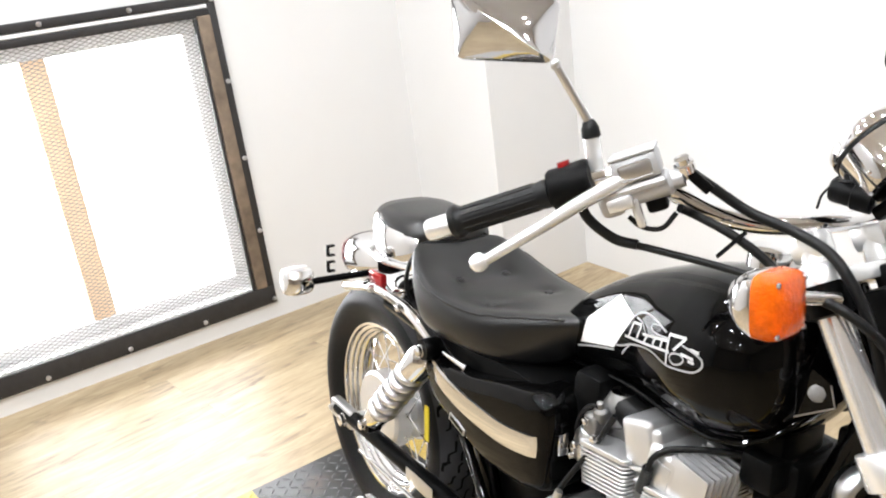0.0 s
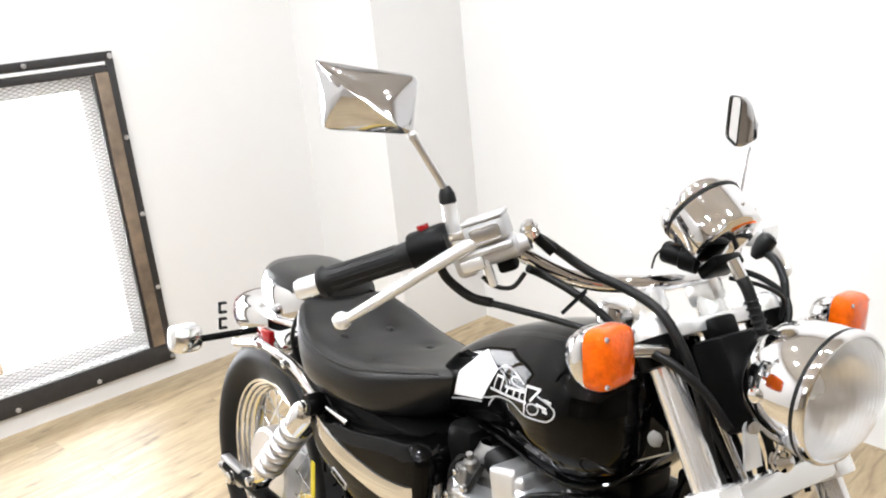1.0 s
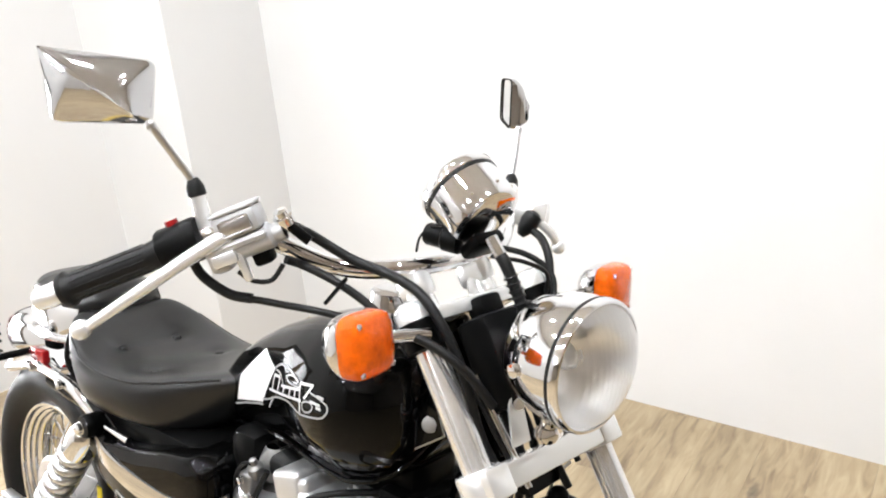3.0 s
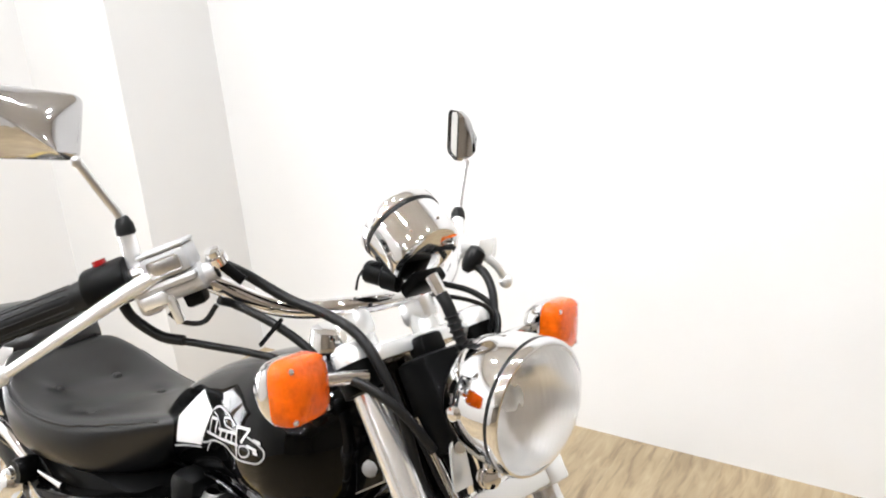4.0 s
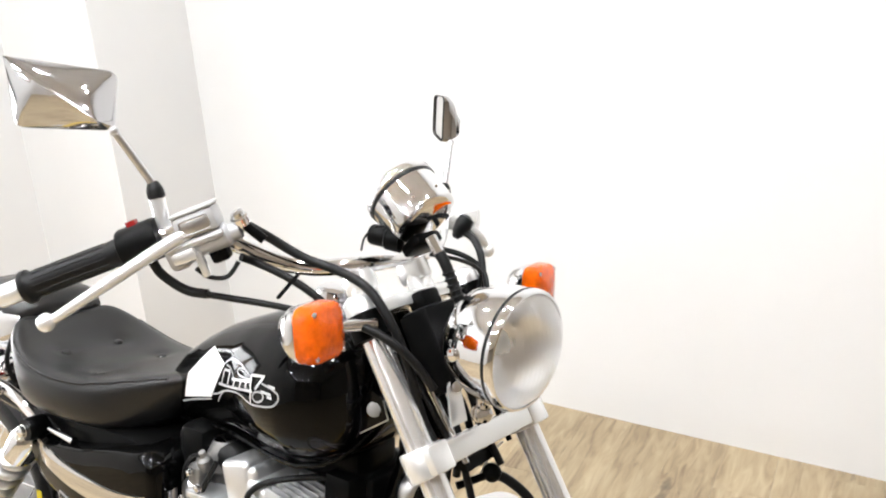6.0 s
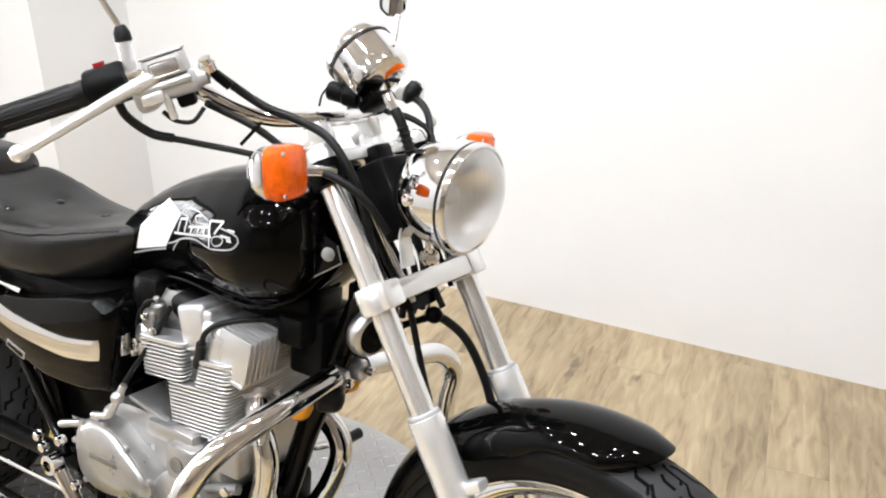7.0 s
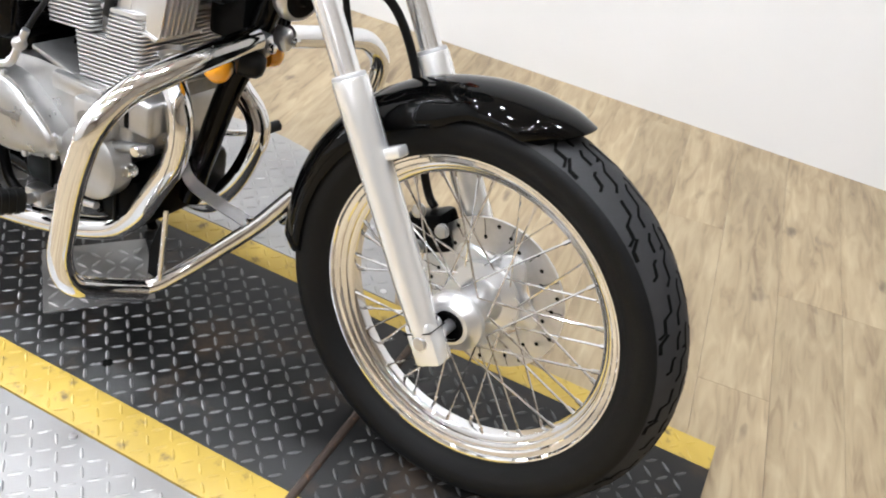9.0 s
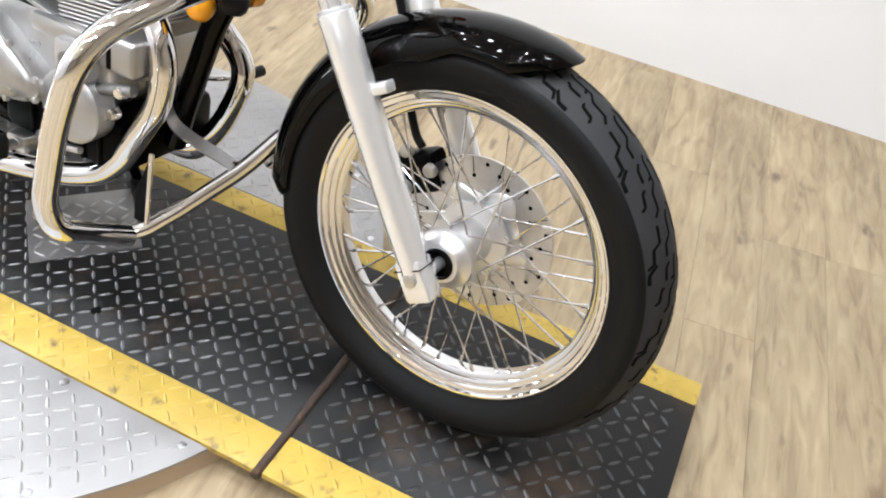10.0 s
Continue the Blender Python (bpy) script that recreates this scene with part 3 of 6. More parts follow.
# -- fork --
for y in (-0.098, 0.098):
    sgn = -1 if y < 0 else 1
    bm = rod(bmesh.new(), (fork_x(0.45), y, 0.45), (fork_x(0.906), y, 0.906), 0.0172, seg=32)
    bpart("fork_tube", bm, TUBECHROME, "chrome fork tube", steer=True)
    low, top = Vector((fork_x(0.288), y, 0.288)), Vector((fork_x(0.615), y, 0.615))
    n = (top - low).length
    bm = lathe(bmesh.new(), [(0.010, 0), (0.019, 0.004), (0.021, 0.02), (0.0225, 0.07), (0.024, 0.1), (0.0240, n - 0.06), (0.0245, n - 0.050), (0.0245, n - 0.004), (0.0240, n - 0.001), (0.0225, n), (0.018, n)], low, top - low, 40, True)
    m = Matrix.Translation((fork_x(0.30), y, 0.30)) @ Matrix.Rotation(-RAKE, 4, "Y")
    box(bm, (-0.022, -0.018, -0.032), (0.021, 0.018, 0.032), 0.006, m)
    slider = bpart("fork_slider", bm, POLISHED, "brushed aluminium fork slider", steer=True)
    bpart("pinch_slot", box(bmesh.new(), (-0.023, -0.0195, 0.018), (0.022, 0.0195, 0.0195), 0, m), GROOVE, "", slider, True)
    bolt_head((fork_x(0.305), y + sgn * 0.018, 0.305), (0, sgn, 0), 0.0095, 0.006, parent=slider, name="axle_bolt", steer=True)
    box(bm := bmesh.new(), (-0.012, -0.012, -0.008), (0.028, 0.012, 0.008), 0.004, Matrix.Translation((fork_x(0.535) + 0.022, y * 0.93, 0.535)) @ Matrix.Rotation(-RAKE, 4, "Y"))
    bpart("fender_lug", bm, POLISHED, "", slider, True)
    bm = lathe(bmesh.new(), [(0.0228, -0.001), (0.0232, 0.001), (0.0222, 0.0048), (0.0200, 0.0056), (0.0172, 0.0056)], top, AX, 40)
    bpart("dust_seal", bm, GREYCAST, "grey dust seal", slider, True)

# lower clamp: one broad bar with round ends
m = Matrix.Translation((fork_x(0.757), 0, 0.757)) @ Matrix.Rotation(-RAKE, 4, "Y")
bm = bmesh.new()
box(bm, (-0.012, -0.105, -0.0145), (0.030, 0.105, 0.0145), 0.004, m)
for y in (-0.098, 0.098):
    lathe(bm, [(0.0185, -0.019), (0.0265, -0.0185), (0.0275, -0.016), (0.0275, 0.016), (0.0265, 0.0185), (0.0185, 0.019)], m @ Vector((0, y, 0)), AX, 32)
    box(bm, (0.010, y - 0.018, -0.0180), (0.0320, y + 0.018, 0.0180), 0.004, m)
clamp = bpart("lower_fork_clamp", bm, POLISHED, "broad aluminium fork clamp", steer=True)
# upper bridge, handlebar clamps, black wiring cover
m = Matrix.Translation((fork_x(0.925), 0, 0.925)) @ Matrix.Rotation(-RAKE, 4, "Y")
bm = bmesh.new()
box(bm, (-0.062, -0.075, -0.010), (0.014, 0.075, 0.010), 0.006, m)
for y in (-0.098, 0.098):
    lathe(bm, [(0.008, -0.016), (0.024, -0.015), (0.025, -0.010), (0.025, 0.010), (0.023, 0.016), (0.014, 0.022), (0.0, 0.023)], m @ Vector((0, y, 0)), AX, 28)
bridge = bpart("upper_fork_bridge", bm, POLISHED, "polished aluminium fork bridge", steer=True)
for y in (-0.052, 0.052):
    bm = bmesh.new()
    lathe(bm, [(0.020, 0.0), (0.019, 0.02), (0.015, 0.035), (0.016, 0.05), (0.0, 0.055)], m @ Vector((-0.035, y, 0.005)), AX, 24)
    box(bm, (-0.060, y - 0.015, 0.026), (-0.012, y + 0.015, 0.062), 0.010, m)
    bpart("bar_riser", bm, POLISHED, "bright handlebar clamp", bridge, True)
    for dx in (-0.052, -0.020):
        bolt_head(m @ Vector((dx, y, 0.060)), AX, 0.005, 0.007, CHROME, bridge, steer=True)
bm = bmesh.new()
mm = Matrix.Translation((-0.318, 0.0, 0.888)) @ Matrix.Rotation(-RAKE * 0.9, 4, "Y")
box(bm, (-0.024, -0.050, -0.075), (0.030, 0.046, 0.036), 0.008, mm)
box(bm, (-0.022, -0.024, 0.030), (0.008, 0.012, 0.060), 0.006, mm)
cover = bpart("wiring_cover", bm, PLASTIC, "black plastic wiring cover", steer=True)
for y in (-0.033, -0.012, 0.014, 0.036):
    bm = tube(bmesh.new(), smooth_path([(-0.335, y, 0.83), (-0.30, y * 1.1, 0.79), (-0.282, y * 0.9, 0.752), (-0.285, y, 0.70)]), 0.0055, 10)
    bpart("cable", bm, RUBBER, parent=cover, steer=True)
for y, x0 in ((-0.055, -0.285), (0.050, -0.285)):
    bm = rod(bmesh.new(), (x0 - 0.03, y, 0.86), (x0 + 0.045, y * 0.85, 0.745), 0.0045, 0.004, seg=12)
    bpart("headlight_stay", bm, CHROME if y < 0 else SATIN, "", cover, True)
outline = [(-0.014, -0.030), (0.016, -0.030), (0.012, 0.018), (0.006, 0.026), (-0.004, 0.026), (-0.010, 0.018)]
pm = Matrix.Translation((-0.262, -0.044, 0.820)) @ Matrix.Rotation(-0.2, 4, "Y")
bm = rings(bmesh.new(), [[pm @ Vector((dx, y, z)) for y, z in outline] for dx in (-0.0015, 0.0015)])
bpart("mounting_plate", bm, POLISHED, "small silver mounting plate", cover, True)
bolt_head((-0.260, -0.043, 0.838), (1, -0.4, 0.3), 0.006, 0.004, STEEL, cover, steer=True)
bpart("stay_link", tube(bmesh.new(), smooth_path([(-0.240, -0.030, 0.848), (-0.234, -0.030, 0.828), (-0.236, -0.030, 0.806)]), 0.0042, 10), CHROME, "", cover, True)
bolt_head((-0.236, -0.027, 0.806), (1, -0.4, 0.2), 0.0115, 0.014, CHROME, cover, steer=True)
# fork lock ears in black
for y in (-0.098, 0.098):
    bm = lathe(bmesh.new(), [(0.019, 0), (0.026, 0.002), (0.026, 0.035), (0.019, 0.037)], (fork_x(0.893), y, 0.893), AX, 24)
    bpart("fork_ear", bm, SATIN, "", cover, True)

# -- headlight --
HL = Vector((-0.192, -0.008, 0.893))
hd = Vector((1, 0, -0.05)).normalized()
shell = bpart("headlight", lathe(bmesh.new(), [(0.0032, -0.1010), (0.0240, -0.0970), (0.0455, -0.0860), (0.0620, -0.0660), (0.0710, -0.0400), (0.0745, -0.0150), (0.0745, 0.0000)], HL, hd, 64), CHROME, "round chrome headlight bowl", steer=True)
bpart("rim", lathe(bmesh.new(), [(0.0725, 0.0037), (0.0755, 0.0042), (0.0755, 0.0075), (0.0748, 0.0110), (0.0728, 0.0138), (0.0705, 0.0140), (0.0690, 0.0110)], HL, hd, 64), CHROME, "chrome rim", shell, True)
bpart("gasket", lathe(bmesh.new(), [(0.0725, -0.0012), (0.0752, -0.0006), (0.0752, 0.0040), (0.0725, 0.0044)], HL, hd, 64), RUBBER, "black rubber gasket", shell, True)
bpart("reflector", lathe(bmesh.new(), [(0.0695, 0.0090), (0.0610, -0.0120), (0.0440, -0.0330), (0.0240, -0.0450), (0.0096, -0.0485)], HL, hd, 64), REFLECTOR, "silver reflector", shell, True)
ball(bm := bmesh.new(), HL + hd * -0.035, 0.013)
rod(bm, HL + hd * -0.055, HL + hd * -0.035, 0.010)
bpart("bulb", bm, WHITE, "", shell, True)
gl = bpart("glass", lathe(bmesh.new(), [(0.0700, 0.0120), (0.0600, 0.0225), (0.0440, 0.0305), (0.0220, 0.0355), (0.0000, 0.0370)], HL, hd, 64), GLASS, "fluted clear lens", shell, True)
gl.visible_shadow = False
for y in (-1, 1):
    bolt_head(HL + Vector((-0.045, y * 0.065, 0)), (0, y, 0), 0.008, 0.010, CHROME, shell, steer=True)

# -- speedometer --
SP, sd = Vector((-0.341, 0.006, 1.017)), Vector((-0.79, -0.01, 0.61)).normalized()
spd = bpart("speedometer", lathe(bmesh.new(), [(0.0, 0.014), (0.0330, 0.0154), (0.0435, 0.0160), (0.0468, 0.0182), (0.0479, 0.0231), (0.0490, 0.0440), (0.0497, 0.0660)], SP, sd, 56), CHROME, "chrome bullet speedometer", steer=True)
bpart("bezel_seal", lathe(bmesh.new(), [(0.0495, 0.0644), (0.0508, 0.0649), (0.0508, 0.0688), (0.0495, 0.0693)], SP, sd, 56), RUBBER, "black rubber ring", spd, True)
bpart("bezel", lathe(bmesh.new(), [(0.0495, 0.0693), (0.0515, 0.0710), (0.0512, 0.0781), (0.0473, 0.0836), (0.0451, 0.0803)], SP, sd, 56), CHROME, "chrome bezel", spd, True)
bpart("dial", lathe(bmesh.new(), [(0.0, 0.072), (0.0473, 0.0792)], SP, sd, 40), PLASTIC, "dark dial", spd, True)
for a in range(0, 360, 45):
    u = frame_of(sd) @ Vector((0.0490 * math.cos(radians(a)), 0.0490 * math.sin(radians(a)), 0.033))
    ball(bm := bmesh.new(), SP + u, 0.0022, 8)
    bpart("rivet", bm, CHROME, "", spd, True)
bm = box(bmesh.new(), (-0.026, -0.028, -0.012), (0.010, 0.020, 0.005), 0.005, Matrix.Translation(SP + sd * 0.008 + Vector((-0.008, 0, -0.016))) @ Matrix.Rotation(-0.75, 4, "Y"))
bpart("bracket", bm, SATIN, "black mounting bracket", spd, True)
bm = rod(bmesh.new(), SP - sd * 0.002 + Vector((0.008, -0.018, -0.004)), SP + Vector((0.024, -0.017, -0.024)), 0.008, 0.0075)
bpart("cable_nut", bm, CHROME, "chrome cable nut", spd, True)
bm = tube(bmesh.new(), smooth_path([SP + Vector((0.020, -0.017, -0.020)), SP + Vector((0.034, -0.016, -0.038)), SP + Vector((0.050, -0.012, -0.075)), SP + Vector((0.058, -0.004, -0.105)), SP + Vector((0.050, 0.0, -0.16)), SP + Vector((0.07, 0.01, -0.24)), SP + Vector((0.10, 0.02, -0.30))]), 0.0078, 12, 0.005)
bpart("speedometer_cable", bm, RUBBER, "black ribbed cable", spd, True)
for k in range(7):
    d = Vector((0.016, 0.004, -0.036)).normalized()
    bpart("cable_rib", lathe(bmesh.new(), [(0.0075, 0), (0.0095, 0.002), (0.0075, 0.004)], SP + Vector((0.037, -0.015, -0.046)) + d * 0.008 * k, d, 12), RUBBER, "", spd, True)

bpart("ignition_switch", lathe(bmesh.new(), [(0.0, 0.046), (0.0115, 0.0455), (0.0138, 0.042), (0.0138, 0.022), (0.0160, 0.020), (0.0160, 0.0), (0.0, -0.002)], (-0.375, -0.010, 1.002), (-0.80, -0.22, 0.12), 28), PLASTIC, "black ignition switch barrel", spd)
bpart("switch_strap", tube(bmesh.new(), smooth_path([(-0.428, -0.030, 0.985), (-0.424, -0.028, 1.003), (-0.408, -0.026, 1.018), (-0.388, -0.024, 1.022)]), 0.0016, 8), RUBBER, "thin black wire", spd)

# -- handlebar --
BR, BL = Vector((-0.734, -0.349, 0.933)), Vector((-0.690, 0.410, 0.912))      # bar ends
GR, GL = Vector((-0.556, -0.197, 1.026)), Vector((-0.505, 0.262, 1.000))      # where the grips' straight runs begin
bars = bpart("handlebar", tube(bmesh.new(), [Vector(p) for p in round_path([BR, GR, (-0.478, -0.105, 0.965), (-0.418, -0.035, 0.968), (-0.410, 0.075, 0.968), (-0.440, 0.160, 0.962), GL, BL], 0.05, 8)], 0.0112, 20), CHROME, "chrome pulled-back handlebar")
for e, g, twist in ((BR, GR, True), (BL, GL, False)):
    d = (g - e).normalized()
    gr = lathe(bmesh.new(), [(0.0112, 0.028), (0.0195, 0.0285), (0.0215, 0.031), (0.0215, 0.037), (0.0175, 0.041), (0.0165, 0.05), (0.0165, 0.142), (0.0175, 0.150), (0.0175, 0.156), (0.0112, 0.157)], e, d, 28)
    grip = bpart("grip", gr, RUBBER, "ribbed black rubber grip", bars)
    for k in range(12):
        f = frame_of(d)
        a = 2 * math.pi * k / 12
        o = e + f @ Vector((0.0166 * math.cos(a), 0.0166 * math.sin(a), 0.046))
        bpart("grip_rib", rod(bmesh.new(), o, o + d * 0.094, 0.0009, seg=6), RUBBER, "", grip)
    bpart("bar_end_weight", lathe(bmesh.new(), [(0.0, -0.006), (0.0125, -0.006), (0.0145, -0.002), (0.0145, 0.022), (0.0125, 0.028)], e, d, 24), POLISHED, "brushed bar end weight", bars)
    sw = lathe(bmesh.new(), [(0.0112, 0.158), (0.024, 0.159), (0.026, 0.163), (0.026, 0.205), (0.024, 0.209), (0.0112, 0.210)], e, d, 28)
    switch = bpart("switch_housing", sw, PLASTIC, "black switch housing", bars)
    up = (Vector((0, 0, 1)) - d * d.z).normalized()
    bpart("switch_knob", rod(bmesh.new(), e + d * 0.182 + up * 0.022, e + d * 0.182 + up * 0.031, 0.008, seg=12), RED if twist else PLASTIC, "red kill switch" if twist else "", switch)

# right lever, master cylinder, mirror clamp
dR = (GR - BR).normalized()
upR = (Vector((0, 0, 1)) - dR * dR.z).normalized()
outR = dR.cross(upR)                                                     # ahead of the bar
if outR.x < 0:
    outR = -outR
piv = BR + dR * 0.245 + outR * 0.036 - upR * 0.004
tip = Vector((-0.608, -0.358, 0.926))
bm = tube(bmesh.new(), smooth_path([piv + dR * 0.010, piv * 0.72 + tip * 0.28 + outR * 0.004, piv * 0.4 + tip * 0.6 + outR * 0.005, tip]), 0.0095, 14, 0.0062)
lever = bpart("brake_lever", bm, POLISHED, "brushed aluminium brake lever")
bpart("lever_ball", ball(bmesh.new(), tip - dR * 0.006, 0.0115), POLISHED, "", lever)
bm = bmesh.new()
mc = Matrix((dR, outR, upR)).transposed().to_4x4()
mc.translation = BR + dR * 0.238 - upR * 0.028
# axes: x inwards along the bar, y ahead, z up
box(bm, (-0.028, -0.022, -0.018), (0.000, 0.030, 0.018), 0.008, mc)
box(bm, (-0.020, 0.004, 0.004), (0.054, 0.046, 0.016), 0.006, mc)
lathe(bm, [(0.0, 0.0), (0.014, 0.001), (0.015, 0.006), (0.015, 0.054), (0.011, 0.058), (0.011, 0.070)], mc @ Vector((0.0, 0.026, 0.004)), dR, 24)
master = bpart("brake_master_cylinder", bm, GREYCAST, "satin grey cast brake master cylinder")
bpart("reservoir", box(bmesh.new(), (0.0, 0.000, 0.016), (0.052, 0.046, 0.044), 0.005, mc), GREYCAST, "grey fluid reservoir", master)
bpart("reservoir_lid", box(bmesh.new(), (-0.0008, -0.0008, 0.0435), (0.0528, 0.0468, 0.0485), 0.003, mc), GREYCAST, "grey lid", master)
bpart("reservoir_window", box(bmesh.new(), (0.008, 0.0462, 0.020), (0.044, 0.0475, 0.038), 0.003, mc), STEEL, "", master)
bpart("lever_bracket", box(bmesh.new(), (-0.016, 0.030, -0.010), (0.014, 0.048, 0.006), 0.004, mc), POLISHED, "", master)
bpart("bracket_arm", box(bmesh.new(), (0.008, 0.028, -0.036), (0.018, 0.040, 0.004), 0.003, mc), POLISHED, "", master)
banjo = mc @ Vector((0.074, 0.026, 0.014))
bm = lathe(bmesh.new(), [(0.0, -0.012), (0.008, -0.012), (0.0085, -0.006), (0.0115, -0.005), (0.0115, 0.005), (0.0085, 0.006), (0.008, 0.012), (0.0, 0.013)], banjo, upR + outR * 0.4, 16)
bpart("banjo_bolt", bm, CHROME, "chrome banjo bolt", master)
bm = box(bmesh.new(), (0.022, 0.004, -0.026), (0.046, 0.028, -0.006), 0.005, mc)
bpart("brake_switch", bm, PLASTIC, "black brake light switch", master)
bpart("switch_wire", tube(bmesh.new(), smooth_path([mc @ Vector(p) for p in ((0.0, 0.022, -0.022), (0.010, 0.020, -0.038), (0.030, 0.018, -0.046), (0.050, 0.016, -0.034))]), 0.003, 8), RUBBER, "", master)


def wing_mirror(side, foot, collar, base, corners, face, swell=1.0, depth=0.026):
    """Mirror on a bent chrome stem: foot, black collar, wedge-shaped chrome body and glass."""
    foot, collar, base = Vector(foot), Vector(collar), Vector(base)
    stem = bpart("mirror_stem", tube(bmesh.new(), smooth_path([collar - (collar - foot) * 0.25, collar + (collar - foot) * 0.25, collar + (base - collar) * 0.45 + Vector((0, 0, 0.006)), base]), 0.0050, 14), STEEL, "chrome mirror stem")
    bpart("stem_foot", rod(bmesh.new(), foot, collar, 0.0105, 0.0095, seg=20), POLISHED, "brushed stem foot", stem)
    bpart("stem_collar", lathe(bmesh.new(), [(0.009, -0.002), (0.0112, 0.0), (0.0105, 0.010), (0.007, 0.018), (0.005, 0.020)], collar, collar - foot, 20), RUBBER, "black lock nut cover", stem)
    c = [Vector(p) for p in corners]
    cm = sum(c, Vector()) / 4
    c = [cm + (p - cm) * swell for p in c]                       # glass outline: top outer, top inner, bottom inner, bottom outer
    n = (c[1] - c[0]).cross(c[3] - c[0]).normalized()
    if n.dot(Vector(face)) < 0:
        n = -n

    def outline(k, back, grow=0.0):
        mid = sum(c, Vector()) / 4
        pts = []
        for i in range(4):
            a, b, d = c[i - 1], c[i], c[(i + 1) % 4]
            r = 0.011
            s, e = b + (a - b).normalized() * r, b + (d - b).normalized() * r
            pts += [(1 - t) ** 2 * s + 2 * t * (1 - t) * b + t * t * e for t in [j / 5 for j in range(6)]]
        return [mid + (p - mid) * k - n * back + (base - mid) * grow for p in pts]

    bm = bmesh.new()
    r0, r1 = c[0] - n * 0.012, base + (cm - base) * 0.06 - n * 0.016      # ridge of the wedge
    mid_r = (r0 + r1) / 2 - n * depth

    def tent(k):
        out = []
        for p in outline(1.0, 0.006):
            u = min(1.0, max(0.0, (p - r0).dot(r1 - r0) / (r1 - r0).length_squared))
            top = r0.lerp(mid_r, u * 2) if u < 0.5 else mid_r.lerp(r1, u * 2 - 1)
            out.append(p.lerp(top, k) - n * (0.006 * math.sin(math.pi * k) * min(1, depth / 0.02)))
        return out

    rings(bm, [outline(0.94, -0.0005), outline(0.985, -0.004), outline(1.0, -0.001), outline(1.0, 0.006), tent(0.06), tent(0.14), tent(0.26), tent(0.4), tent(0.55), tent(0.7), tent(0.84), tent(0.95)])
    body = bpart("mirror_body", bm, DARKCHROME, "chrome wedge-shaped mirror back", stem, smooth=45)
    bm = bmesh.new()
    bm.faces.new([bm.verts.new(p) for p in outline(0.93, -0.0015)])
    bpart("mirror_glass", bm, MIRROR, "mirror glass", stem, smooth=0)
    ring = outline(0.965, -0.0035)
    bpart("glass_seal", tube(bmesh.new(), ring + ring[:2], 0.0013, 6), RUBBER, "black glass seal", stem)
    ball(bm := bmesh.new(), base, 0.0065)
    bpart("mirror_joint", bm, STEEL, "", stem)
    return stem


wing_mirror(-1, (-0.585, -0.216, 1.010), (-0.594, -0.222, 1.058), (-0.613, -0.264, 1.139),
            [(-0.742, -0.320, 1.224), (-0.642, -0.236, 1.208), (-0.636, -0.248, 1.138), (-0.724, -0.322, 1.140)], (-1, 0, 0), 1.0)
wing_mirror(1, (-0.512, 0.272, 0.990), (-0.530, 0.296, 1.026), (-0.553, 0.343, 1.108),
            [(-0.626, 0.398, 1.188), (-0.590, 0.377, 1.186), (-0.584, 0.366, 1.108), (-0.622, 0.390, 1.122)], (-0.55, -0.83, 0), 1.06, 0.022)

dL = (GL - BL).normalized()
tipL = Vector((-0.445, 0.305, 0.938))
pivL = BL + dL * 0.235 + Vector((0.036, 0.0, -0.004))
lv = bpart("clutch_lever", tube(bmesh.new(), smooth_path([pivL, (pivL + tipL) / 2 + Vector((0.012, 0, 0)), tipL]), 0.008, 12, 0.0055), POLISHED, "brushed clutch lever")
bpart("lever_ball", ball(bmesh.new(), tipL, 0.011), POLISHED, "", lv)
bpart("clutch_perch", box(bmesh.new(), (-0.02, -0.018, -0.018), (0.025, 0.030, 0.018), 0.008, Matrix.Translation(pivL)), POLISHED, "", lv)
bm = lathe(bmesh.new(), [(0.005, -0.022), (0.010, -0.014), (0.0135, 0.0), (0.012, 0.011), (0.006, 0.015)], (-0.388, 0.148, 1.004), (0.3, 0.5, 0.8), 20)
bpart("clutch_boot", bm, RUBBER, "black rubber clutch cable boot", lv)

# -- cables --
def cable(pts, r, label="", material=None, n=10):
    return bpart("cable", tube(bmesh.new(), smooth_path(pts, n), r, 12), material or RUBBER, label)


b0 = banjo
cable([b0 + Vector((0.004, 0.006, -0.006)), (-0.488, -0.140, 1.012), (-0.452, -0.112, 0.985), (-0.405, -0.098, 0.972), (-0.360, -0.094, 0.955), (-0.325, -0.090, 0.915), (-0.305, -0.082, 0.865), (-0.292, -0.070, 0.800), (-0.270, -0.05, 0.74)], 0.0060, "black brake hose")
bpart("hose_sleeve", tube(bmesh.new(), [b0 + Vector((0.002, 0.002, -0.004)), b0 + Vector((0.022, 0.018, -0.024))], 0.0062, 12), SATIN, "")
cable([mc @ Vector((0.055, 0.016, -0.030)), (-0.495, -0.150, 0.978), (-0.455, -0.135, 0.962), (-0.420, -0.118, 0.938), (-0.385, -0.105, 0.905), (-0.360, -0.09, 0.88)], 0.0052)
cable([(-0.600, -0.232, 0.985), (-0.592, -0.222, 0.962), (-0.565, -0.205, 0.942), (-0.520, -0.180, 0.935), (-0.460, -0.150, 0.928), (-0.405, -0.130, 0.920), (-0.36, -0.10, 0.90)], 0.0044, "black throttle cable")
bpart("cable_sleeve", tube(bmesh.new(), smooth_path([(-0.598, -0.231, 0.982), (-0.591, -0.221, 0.961), (-0.565, -0.205, 0.942), (-0.540, -0.191, 0.938)]), 0.0062, 12), RUBBER, "")
